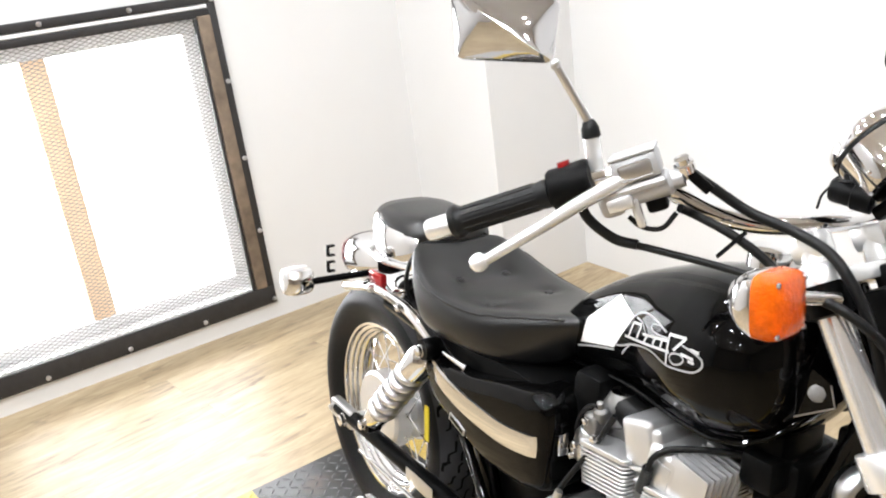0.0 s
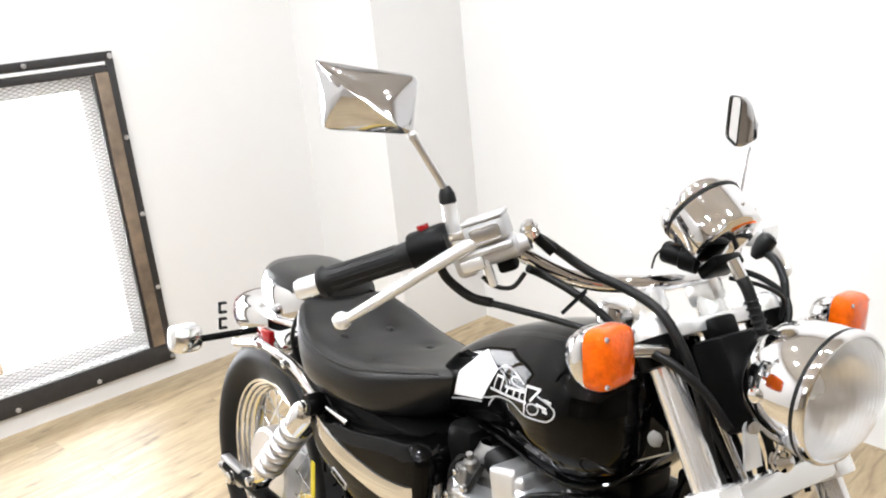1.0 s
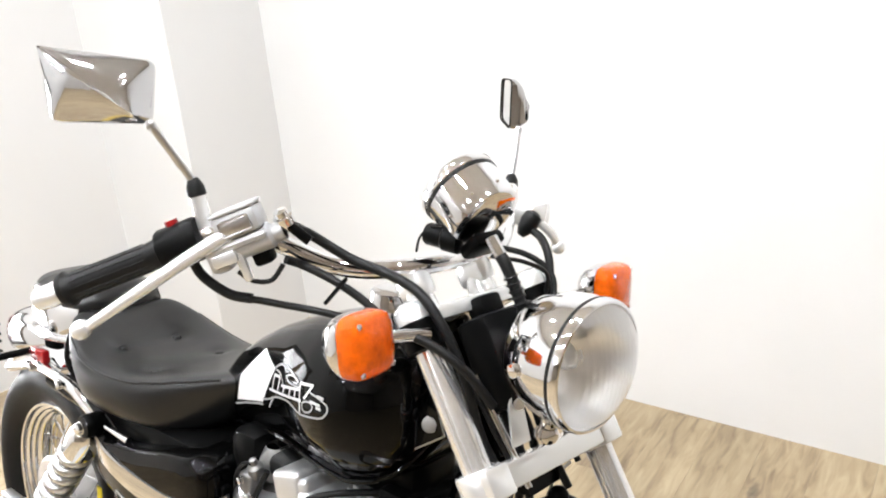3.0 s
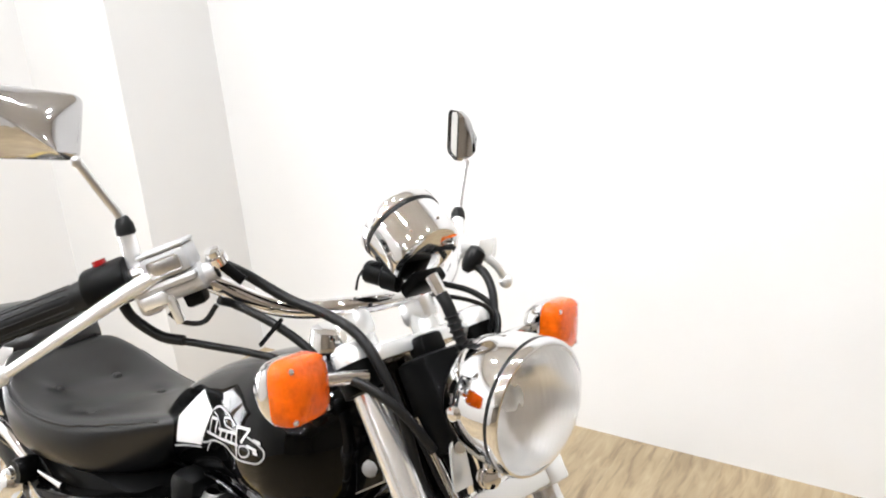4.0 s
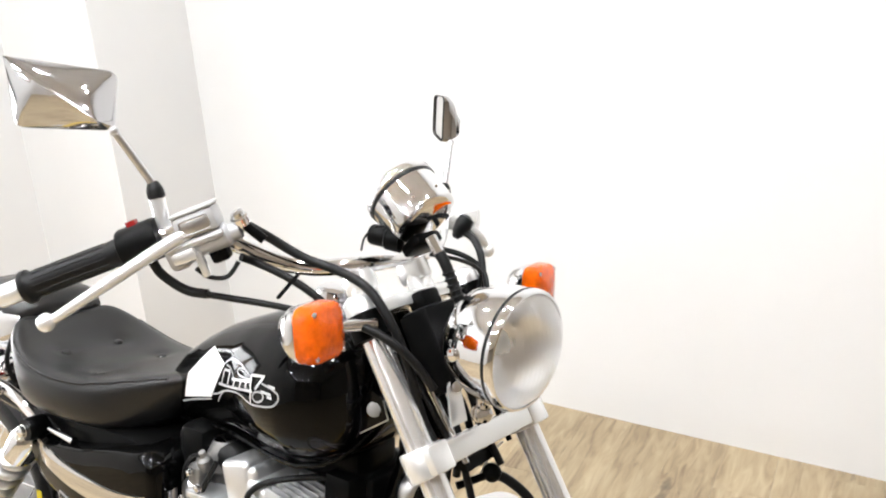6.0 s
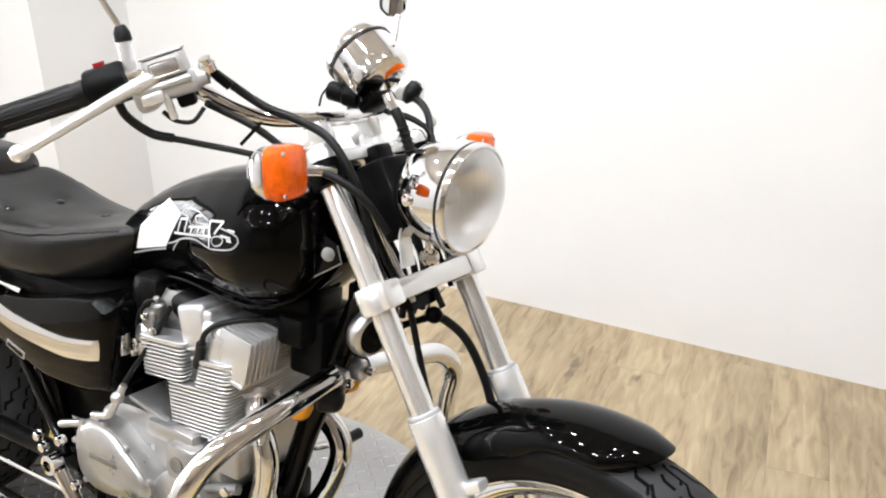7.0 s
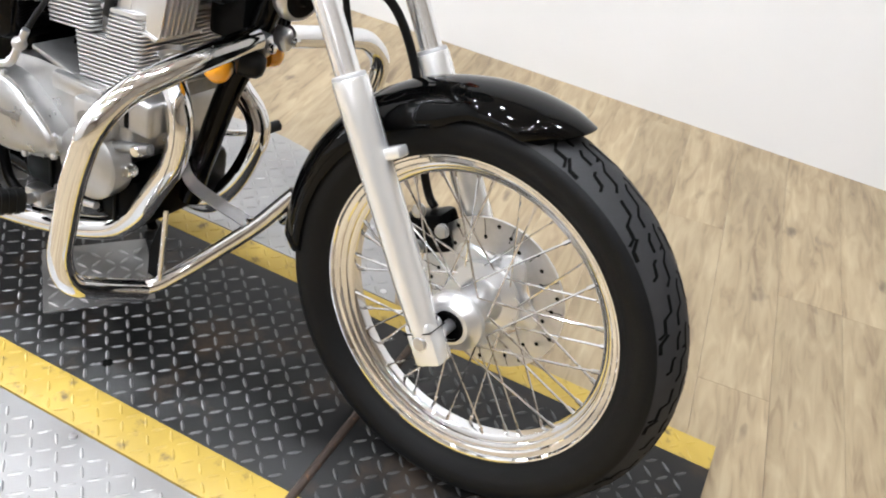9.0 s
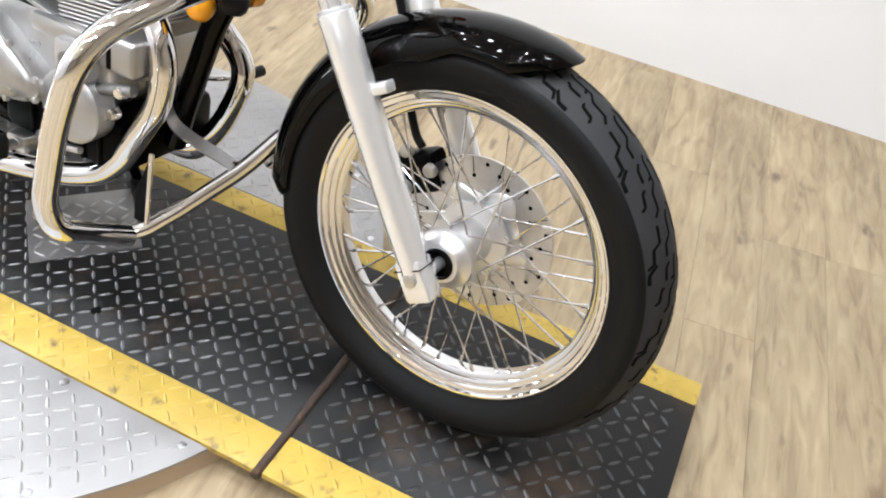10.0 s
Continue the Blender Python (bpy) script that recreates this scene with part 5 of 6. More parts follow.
bpart("backbone", tube(bmesh.new(), smooth_path([(-0.37, 0, 0.80), (-0.55, 0, 0.755), (-0.75, 0, 0.70), (-0.95, 0, 0.64)]), 0.022, 14), PAINT, "black backbone tube")
bpart("wiring_tray", box(bmesh.new(), (-0.74, -0.045, 0.650), (-0.42, 0.045, 0.715), 0.014), SATIN, "black wiring tray under the tank")
bpart("battery_box", box(bmesh.new(), (-1.00, -0.085, 0.36), (-0.76, 0.085, 0.62), 0.02), SATIN, "black battery box")

bpart("seat_base", box(bmesh.new(), (-1.19, -0.116, 0.575), (-0.79, 0.116, 0.640), 0.018), SATIN, "black panel under the seat")

# -- side covers with chrome band --
for y in (-1, 1):
    bm = bmesh.new()
    outl = [(-1.130, 0.580), (-0.955, 0.604), (-0.854, 0.630), (-0.780, 0.642), (-0.742, 0.630), (-0.742, 0.486), (-0.80, 0.468), (-0.92, 0.464), (-1.08, 0.515)]
    mid = Vector((sum(p[0] for p in outl) / 9, 0, sum(p[1] for p in outl) / 9))

    def so(k, yy):
        pts = []
        n = len(outl)
        for i in range(n):
            a, b, c = [Vector((*p, 0)) for p in (outl[i - 1], outl[i], outl[(i + 1) % n])]
            s, e = b + (a - b) * 0.2, b + (c - b) * 0.2
            pts += [(1 - t) ** 2 * s + 2 * t * (1 - t) * b + t * t * e for t in (0, 0.25, 0.5, 0.75, 1)]
        return [Vector((mid.x + (p.x - mid.x) * k, yy, mid.z + (p.y - mid.z) * k)) for p in pts]

    rings(bm, [so(1.0, y * 0.07), so(1.0, y * 0.112), so(0.992, y * 0.122), so(0.965, y * 0.134), so(0.925, y * 0.1415), so(0.86, y * 0.1440), so(0.5, y * 0.1455), so(0.1, y * 0.1458)])
    sc = bpart("side_cover", bm, PAINT, "black side cover with chrome band", smooth=70)
    bm = bmesh.new()
    band = [(-1.118, 0.588), (-1.050, 0.570), (-0.98, 0.552), (-0.91, 0.545), (-0.85, 0.544), (-0.79, 0.553), (-0.740, 0.566)]
    path = smooth_path([(x, 0, z) for x, z in band], 8)
    loops = []
    for i, p in enumerate(path):
        t = i / (len(path) - 1)
        yy = 0.1480 - 0.034 * min(1, max(0, (p.x + 0.778) / 0.038)) ** 2 - 0.022 * max(0, (0.25 - t) / 0.25) ** 2
        loops.append([Vector((p.x, y * (yy - 0.012), p.z - 0.019)), Vector((p.x, y * yy, p.z - 0.018)), Vector((p.x, y * (yy + 0.0015), p.z)), Vector((p.x, y * yy, p.z + 0.017)), Vector((p.x, y * (yy - 0.012), p.z + 0.019))])
    rings(bm, loops)
    bpart("chrome_band", bm, CHROME, "chrome band", sc)
    bm = box(bmesh.new(), (-0.025, -0.0015, -0.007), (0.025, 0.0015, 0.007), 0.0012, Matrix.Translation((-0.985, y * 0.1445, 0.500)) @ Matrix.Rotation(0.30, 4, "Y"))
    bpart("name_badge", bm, STEEL, "small silver badge", sc)
    bpart("badge_field", box(bmesh.new(), (-0.022, -0.0018, -0.0045), (0.022, 0.0018, 0.0045), 0.001, Matrix.Translation((-0.985, y * 0.1450, 0.500)) @ Matrix.Rotation(0.30, 4, "Y")), PAINT, "", sc)
    bpart("cover_knob", rod(bmesh.new(), (-0.975, y * 0.132, 0.606), (-1.045, y * 0.136, 0.612), 0.007, 0.003, seg=10), CHROME, "", sc)
bm = box(bmesh.new(), (-0.765, -0.085, 0.55), (-0.70, 0.085, 0.68), 0.02)
bpart("air_box", bm, PLASTIC, "black air box")

# -- engine --
eng = bpart("crankcase", rings(bmesh.new(), [[Vector((cx + sx * math.copysign(abs(math.cos(a)) ** 0.6, math.cos(a)), y, cz + sz * math.copysign(abs(math.sin(a)) ** 0.6, math.sin(a)))) for a in [2 * math.pi * k / 32 for k in range(32)]] for y, cx, cz, sx, sz in ((-0.125, -0.672, 0.390, 0.114, 0.062), (-0.118, -0.672, 0.390, 0.128, 0.076), (0.118, -0.672, 0.390, 0.128, 0.076), (0.125, -0.672, 0.390, 0.114, 0.062))]), CASECAST, "cast aluminium crankcase")
CV = [(-0.817, 0.388), (-0.803, 0.422), (-0.768, 0.441), (-0.725, 0.438), (-0.688, 0.414), (-0.648, 0.384), (-0.630, 0.356), (-0.645, 0.335), (-0.690, 0.322), (-0.761, 0.313), (-0.805, 0.335)]


def outline_ring(k, y, pts=CV):
    cx, cz = sum(p[0] for p in pts) / len(pts), sum(p[1] for p in pts) / len(pts)
    loop = smooth_path([(x, 0, z) for x, z in pts + pts[:1]], 5)[:-1]
    return [Vector((cx + (p.x - cx) * k, y, cz + (p.z - cz) * k)) for p in loop]


cov = bpart("clutch_cover", rings(bmesh.new(), [outline_ring(1.0, -0.12), outline_ring(1.0, -0.152), outline_ring(0.975, -0.158), outline_ring(0.90, -0.159), outline_ring(0.875, -0.163), outline_ring(0.83, -0.166), outline_ring(0.2, -0.168)]), CASECAST, "grey cast clutch cover", smooth=55)
bpart("cover_mark", box(bmesh.new(), (-0.765, -0.1695, 0.378), (-0.700, -0.1685, 0.388), 0.0004), CASTDARK, "worn raised mark", cov)
for a in range(0, 360, 45):
    p = outline_ring(0.985, -0.155)[int(a / 360 * 55)]
    bolt_head(p, (0, -1, 0), 0.005, 0.006, STEEL, cov)
bm = lathe(bmesh.new(), [(0.0, 0.0), (0.052, 0.001), (0.058, 0.006), (0.058, 0.04)], (-0.585, -0.150, 0.345), (0, 1, 0), 40)
bpart("crank_cover", bm, CASECAST, "round cast cover", cov)
bm = box(bmesh.new(), (-0.605, -0.155, 0.395), (-0.545, -0.10, 0.455), 0.010)
box(bm, (-0.665, -0.140, 0.440), (-0.560, -0.10, 0.470), 0.008)
bpart("case_rib", bm, CASECAST, "", eng)
# dark disc on the surface: a recess's shade given as colour
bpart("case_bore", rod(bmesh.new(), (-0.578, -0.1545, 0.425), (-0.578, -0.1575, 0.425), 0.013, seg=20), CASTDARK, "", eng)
bpart("case_joint", box(bmesh.new(), (-0.72, -0.1265, 0.462), (-0.535, 0.1265, 0.470), 0.002, Matrix.Translation((-0.63, 0, 0.466)) @ Matrix.Rotation(0.22, 4, "Y") @ Matrix.Translation((0.63, 0, -0.466))), CASECAST, "", eng)
bm = box(bmesh.new(), (-0.77, -0.112, 0.235), (-0.515, 0.112, 0.330), 0.02)
sump = bpart("sump", bm, SATIN, "dark ribbed sump", eng)
for k in range(5):
    bpart("sump_rib", box(bmesh.new(), (-0.70 + 0.035 * k, -0.118, 0.245), (-0.692 + 0.035 * k, 0.118, 0.315), 0.003), SATIN, "", eng)
bm = box(bmesh.new(), (-0.545, -0.128, 0.418), (-0.478, -0.045, 0.474), 0.008, None, 3)
box(bm, (-0.600, -0.120, 0.375), (-0.520, -0.06, 0.440), 0.012, None, 3)
bpart("front_case", bm, CASECAST, "cast front case", eng)
bpart("case_slot", box(bmesh.new(), (-0.528, -0.1290, 0.424), (-0.519, -0.1270, 0.466), 0.0008), SATIN, "", eng)
bpart("case_rail", tube(bmesh.new(), [Vector((-0.62, -0.124, 0.372)), Vector((-0.545, -0.124, 0.384)), Vector((-0.485, -0.118, 0.400))], 0.009, 12), CASTDARK, "", eng)
for x, z in ((-0.505, 0.392), (-0.520, 0.352), (-0.535, 0.344), (-0.60, 0.338)):
    bolt_head((x, -0.115, z), (0, -1, 0), 0.009, 0.016, CHROME, eng)
# cylinder: a barrel with stacked fins, a valley for the plug in its upper half
def plate(bm, x0, x1, w, z0, z1, r, m):
    """Rounded flat plate, both sides of the centre line."""
    cx, hx = (x0 + x1) / 2, (x1 - x0) / 2

    def loop(k, z):
        out = []
        for sx, sy, a0 in ((1, 1, 0), (-1, 1, 90), (-1, -1, 180), (1, -1, 270)):
            for j in range(5):
                a = radians(a0 + 22.5 * j)
                out.append(m @ Vector((cx + sx * (hx - r) + (r - k) * math.cos(a), sy * (w - r) + (r - k) * math.sin(a), z)))
        return out

    return rings(bm, [loop(0.0012, z0), loop(0.0, z0 + 0.001), loop(0.0, z1 - 0.001), loop(0.0012, z1)])


CYT = Matrix.Translation((-0.570, 0, 0.455)) @ Matrix.Rotation(radians(-5), 4, "Y")
# core coloured darker than the fins, to shade the gaps between them
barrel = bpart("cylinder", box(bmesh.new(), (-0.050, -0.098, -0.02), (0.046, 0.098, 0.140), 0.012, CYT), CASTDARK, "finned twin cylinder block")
for k in range(13):
    z = 0.008 + 0.0063 * k
    bpart("fin", plate(bmesh.new(), -0.060 - 0.0003 * k, 0.048 + 0.0018 * k, 0.121, z, z + 0.0034, 0.012, CYT), CAST, "", barrel, smooth=30)
# head core likewise: gap shade is in its dark colour
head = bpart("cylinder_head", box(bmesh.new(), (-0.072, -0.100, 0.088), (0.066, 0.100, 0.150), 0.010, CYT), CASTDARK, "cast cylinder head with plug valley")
for k in range(7):
    z = 0.0905 + 0.0063 * k
    bm = plate(bmesh.new(), -0.002 + 0.0018 * k, 0.072 + 0.0007 * k, 0.123, z, z + (0.0034 if k < 6 else 0.0075), 0.013, CYT)
    bpart("fin", bm, CAST, "", head, smooth=30)
for k in range(10):
    z = 0.0905 + 0.0063 * k
    bm = plate(bmesh.new(), -0.112 - 0.0004 * k, -0.024 + 0.0008 * k, 0.123, z, z + (0.0034 if k < 9 else 0.008), 0.010, CYT)
    bpart("fin", bm, CAST, "", head, smooth=30)
for y in (-1, 1):
    lo, hi = sorted((y * 0.114, y * 0.022))
    m = Matrix.Translation((-0.541, 0, 0.611)) @ Matrix.Rotation(radians(11), 4, "Y")
    bm = box(bmesh.new(), (-0.036, lo, -0.030), (0.022, hi, 0.037), 0.010, m, 3)
    box(bm, (0.0, lo + 0.002, -0.028), (0.046, hi - 0.002, 0.027), 0.008, m, 3)
    rc = bpart("rocker_cover", bm, CAST, "cast rocker cover with upright fins", head)
    bpart("cover_flange", box(bmesh.new(), (-0.044, lo - 0.002, -0.037), (0.064, hi + 0.002, -0.030), 0.003, m, 2), CAST, "", rc)
    for k in range(7):
        yy = y * (0.111 - 0.0108 * k)
        bpart("cover_fin", box(bmesh.new(), (0.004, yy - 0.0024, -0.031), (0.066, yy + 0.0024, 0.043), 0.0023, m, 2), CAST, "", rc, smooth=30)
    bpart("cover_panel", box(bmesh.new(), (-0.026, (lo if y < 0 else hi - 0.002) - 0.0015, -0.018), (0.010, (lo if y < 0 else hi - 0.002) + 0.003, 0.020), 0.0012, m, 2), CAST, "", rc)
    m = Matrix.Translation((-0.598, 0, 0.628)) @ Matrix.Rotation(radians(-14), 4, "Y")
    bm = box(bmesh.new(), (-0.022, lo + 0.003, -0.028), (0.036, hi - 0.004, 0.040), 0.009, m, 3)
    box(bm, (0.004, lo + 0.006, -0.010), (0.048, hi - 0.008, 0.030), 0.007, m, 3)
    rc = bpart("rocker_cover", bm, CAST, "cast rear rocker cover", head)
    bpart("cover_flange", box(bmesh.new(), (-0.030, lo + 0.002, -0.033), (0.036, hi - 0.002, -0.026), 0.003, m, 2), CAST, "", rc)
    bpart("plug_cap", rod(bmesh.new(), (-0.576, y * 0.112, 0.578), (-0.557, y * 0.125, 0.622), 0.0095, 0.0075, seg=16), RUBBER, "black plug cap", head)
    bpart("plug_wire", tube(bmesh.new(), smooth_path([(-0.557, y * 0.125, 0.620), (-0.551, y * 0.122, 0.640), (-0.536, y * 0.108, 0.654), (-0.500, y * 0.080, 0.662), (-0.455, y * 0.045, 0.664)]), 0.0046, 10), RUBBER, "black plug wire", head)
for y in (-1, 1):
    bpart("ignition_coil", box(bmesh.new(), (-0.468, y * 0.034 - 0.030, 0.628), (-0.418, y * 0.034 + 0.030, 0.676), 0.010), PLASTIC, "black ignition coil")
coil = bpart("coil_box", box(bmesh.new(), (-0.470, -0.030, 0.570), (-0.405, 0.085, 0.668), 0.010), PLASTIC, "black coil box ahead of the engine")
for k in range(5):
    bpart("coil_slat", box(bmesh.new(), (-0.408, 0.018 + 0.011 * k, 0.585), (-0.392, 0.023 + 0.011 * k, 0.640), 0.001), SATIN, "", coil)
bpart("intake_boot", rod(bmesh.new(), (-0.672, -0.055, 0.640), (-0.612, -0.055, 0.632), 0.026, 0.024, seg=24), RUBBER, "black intake boot", head)
# carburettors and linkage
bm = lathe(bmesh.new(), [(0.018, -0.05), (0.024, -0.045), (0.026, 0.0), (0.022, 0.02), (0.026, 0.045)], (-0.680, -0.055, 0.605), (1, 0, 0.1), 28, True)
box(bm, (-0.705, -0.085, 0.555), (-0.655, -0.030, 0.590), 0.008)
lathe(bm, [(0.0, 0.0), (0.026, 0.001), (0.030, 0.006), (0.028, 0.03), (0.018, 0.05)], (-0.680, -0.055, 0.615), (0, 0, 1), 28)
carb = bpart("carburettor", bm, CASTDARK, "small grey carburettor")
bm = lathe(bmesh.new(), [(0.0, 0.024), (0.005, 0.023), (0.006, 0.014), (0.011, 0.010), (0.012, 0.0), (0.010, -0.01)], (-0.676, -0.098, 0.640), (0.1, -0.35, 1), 24)
box(bm, (-0.702, -0.112, 0.604), (-0.674, -0.086, 0.638), 0.006, None, 3)
bpart("carburettor_cap", bm, CASTDARK, "bright carburettor cap", carb)
bm = lathe(bmesh.new(), [(0.0, 0.012), (0.012, 0.011), (0.017, 0.004), (0.018, -0.018), (0.010, -0.026)], (-0.702, -0.104, 0.596), (-0.25, -0.8, 0.2), 20)
box(bm, (-0.728, -0.106, 0.548), (-0.704, -0.086, 0.588), 0.006, None, 3)
bpart("float_bowl", bm, STEEL, "bright float bowl", carb)
bpart("fuel_pipe", tube(bmesh.new(), smooth_path([(-0.672, -0.104, 0.654), (-0.682, -0.112, 0.656), (-0.696, -0.112, 0.645), (-0.712, -0.108, 0.625), (-0.722, -0.104, 0.600)]), 0.0030, 8), RUBBER, "", carb)
for p, r in (((-0.690, -0.113, 0.628), 0.005), ((-0.672, -0.113, 0.608), 0.006), ((-0.716, -0.107, 0.578), 0.006), ((-0.738, -0.092, 0.556), 0.008), ((-0.724, -0.107, 0.556), 0.005)):
    bolt_head(p, (0, -1, 0), r, 0.008, CHROME, carb, name="screw")
bpart("choke_rod", tube(bmesh.new(), smooth_path([(-0.648, -0.10, 0.650), (-0.675, -0.115, 0.590), (-0.705, -0.135, 0.530), (-0.712, -0.150, 0.500)]), 0.0045, 10), RUBBER, "black linkage cable", carb)
bm = tube(bmesh.new(), smooth_path([(-0.700, -0.150, 0.520), (-0.712, -0.155, 0.490), (-0.728, -0.158, 0.462), (-0.77, -0.155, 0.448)]), 0.006, 10)
ball(bm, (-0.709, -0.155, 0.497), 0.011)
bpart("clutch_arm", bm, STEEL, "", carb)

# -- exhaust --
for y in (-1, 1):
    if y < 0:
        pts = [(-0.505, -0.055, 0.535), (-0.489, -0.076, 0.508), (-0.466, -0.088, 0.479), (-0.456, -0.090, 0.448), (-0.457, -0.090, 0.411), (-0.469, -0.090, 0.368), (-0.499, -0.091, 0.316), (-0.537, -0.094, 0.253), (-0.590, -0.104, 0.212), (-0.70, -0.130, 0.190), (-0.93, -0.150, 0.160)]
    else:
        pts = [(-0.505, 0.055, 0.500), (-0.487, 0.080, 0.455), (-0.457, 0.090, 0.417), (-0.447, 0.090, 0.380), (-0.465, 0.090, 0.320), (-0.501, 0.090, 0.255), (-0.555, 0.094, 0.205), (-0.70, 0.130, 0.185), (-0.93, 0.150, 0.160)]
    ex = bpart("exhaust_pipe", tube(bmesh.new(), smooth_path(pts), 0.0198, 24), CHROME, "chrome exhaust pipe")
    bpart("pipe_flange", lathe(bmesh.new(), [(0.0195, 0), (0.031, 0.001), (0.031, 0.009), (0.0195, 0.010)], (pts[0][0] + 0.004, pts[0][1], pts[0][2] - 0.004), (0.5, y * 0.6, -0.7), 24), STEEL, "", ex)
    bm = lathe(bmesh.new(), [(0.019, 0.0), (0.030, 0.04), (0.036, 0.10), (0.036, 0.36), (0.033, 0.43), (0.022, 0.45), (0.020, 0.42)], (-0.90, y * 0.148, 0.164), (-1, y * 0.02, -0.04), 32)
    bpart("silencer", bm, CHROME, "long chrome silencer", ex)

# -- crash bars: chrome engine guards on both sides --
GUARDS = {
    -1: [(-0.369, -0.045, 0.598), (-0.384, -0.160, 0.577), (-0.408, -0.245, 0.548), (-0.424, -0.284, 0.505), (-0.458, -0.285, 0.415), (-0.493, -0.280, 0.275), (-0.488, -0.268, 0.226), (-0.481, -0.200, 0.190), (-0.463, -0.145, 0.170)],
    1: [(-0.372, 0.035, 0.585), (-0.352, 0.130, 0.575), (-0.338, 0.215, 0.562), (-0.326, 0.255, 0.520), (-0.338, 0.252, 0.462), (-0.335, 0.245, 0.330), (-0.335, 0.215, 0.268), (-0.335, 0.120, 0.262)],
}
for y in (-1, 1):
    outer = GUARDS[y]
    g = bpart("engine_guard", tube(bmesh.new(), round_path(outer, 0.045, 8), 0.0175, 24), CHROME, "chrome engine guard bar")
    bm = box(bmesh.new(), (-0.014, -0.012, -0.015), (0.016, 0.012, 0.016), 0.005, Matrix.Translation((-0.376, y * 0.024, 0.583)) @ Matrix.Rotation(0.35, 4, "X"), 2)
    bpart("guard_clamp", bm, STEEL, "grey steel clamp", g)
    bolt_head((-0.356, y * 0.028, 0.584), (1, 0, 0), 0.007, 0.008, CHROME, g)
    low = outer[-1]
    bpart("lower_bar", tube(bmesh.new(), round_path([(low[0] - 0.012, low[1] * 1.04, low[2] + 0.001), (-0.448, y * 0.130, 0.180), (-0.409, y * 0.090, 0.220), (-0.341, y * 0.030, 0.299), (-0.299, y * 0.002, 0.363)] if y < 0 else [low, (-0.330, 0.022, 0.298)], 0.03), 0.0130, 16), CHROME, "chrome lower bar", g)
    if y < 0:
        bm = rings(bmesh.new(), [[Vector((-0.440, y * q, 0.315)), Vector((-0.468, y * q, 0.240)), Vector((-0.470, y * q, 0.192)), Vector((-0.446, y * q, 0.192))] for q in (0.126, 0.130)])
        bpart("brace", bm, SATIN, "black brace plate", g)
        bpart("brace_edge", tube(bmesh.new(), [Vector((-0.438, y * 0.130, 0.318)), Vector((-0.443, y * 0.132, 0.192))], 0.0042, 10), CHROME, "", g)
    if y < 0:
        bm = bmesh.new()
        path = smooth_path([(-0.492, -0.036, 0.350), (-0.474, -0.038, 0.325), (-0.430, -0.038, 0.312), (-0.345, -0.036, 0.297)], 6)
        rings(bm, [[p + Vector((0, u, w)) for u, w in ((-0.009, -0.006), (0.009, 0.004), (0.008, 0.007), (-0.010, -0.003))] for p in path])
        bpart("strap", bm, STEEL, "flat steel strap", g)
        bolt_head((-0.352, -0.036, 0.302), (0.2, -0.3, 1), 0.007, 0.005, CHROME, g)
    bm = lathe(bmesh.new(), [(0.0, 0.016), (0.012, 0.014), (0.019, 0.006), (0.020, 0.0), (0.020, -0.012)], (-0.417, y * 0.064, 0.538), (0.4, y * 0.9, 0), 24)
    bpart("frame_reflector", bm, AMBER, "amber round reflector", g)
bm = lathe(bmesh.new(), [(0.0, 0.022), (0.012, 0.020), (0.019, 0.013), (0.021, 0.003), (0.021, -0.015), (0.012, -0.02)], (-0.378, -0.040, 0.556), (0.7, 0.4, -0.1), 24)
bpart("rubber_bumper", bm, RUBBER, "black rubber bumper")
bm = lathe(bmesh.new(), [(0.0, 0.004), (0.012, 0.004), (0.014, 0.010), (0.026, 0.012), (0.032, 0.008), (0.036, 0.0), (0.034, -0.02), (0.020, -0.03)], (-0.338, -0.002, 0.662), (0.96, -0.24, -0.10), 36)
horn = bpart("horn", bm, SATIN, "small round black horn")
HO, hdir = (-0.338, -0.002, 0.662), (0.96, -0.24, -0.10)
bpart("horn_ring", lathe(bmesh.new(), [(0.0290, 0.0118), (0.031, 0.0122), (0.0345, 0.0100), (0.0375, 0.004), (0.0385, -0.004), (0.036, -0.012)], HO, hdir, 36), STEEL, "silver ring", horn)
bpart("horn_bell", lathe(bmesh.new(), [(0.0, 0.0125), (0.011, 0.0135), (0.013, 0.0115), (0.0290, 0.0118)], HO, hdir, 36), SATIN, "dark horn face", horn)
bpart("horn_eye", lathe(bmesh.new(), [(0.0, 0.0150), (0.009, 0.0146), (0.0105, 0.0125)], HO, hdir, 24), SATIN, "black centre", horn)
bpart("horn_mount", box(bmesh.new(), (-0.375, -0.015, 0.69), (-0.335, 0.015, 0.735), 0.005), SATIN, "", horn)
bm = rings(bmesh.new(), [[Vector((-0.295 + 0.04 * c, y, 0.74)) for c, y in ((-1, -0.03), (1, -0.03), (1, 0.03), (-1, 0.03))], [Vector((-0.285 + 0.035 * c, y, 0.725)) for c, y in ((-1, -0.03), (1, -0.03), (1, 0.03), (-1, 0.03))]])
bpart("lower_cover", bm, SATIN, "", horn)

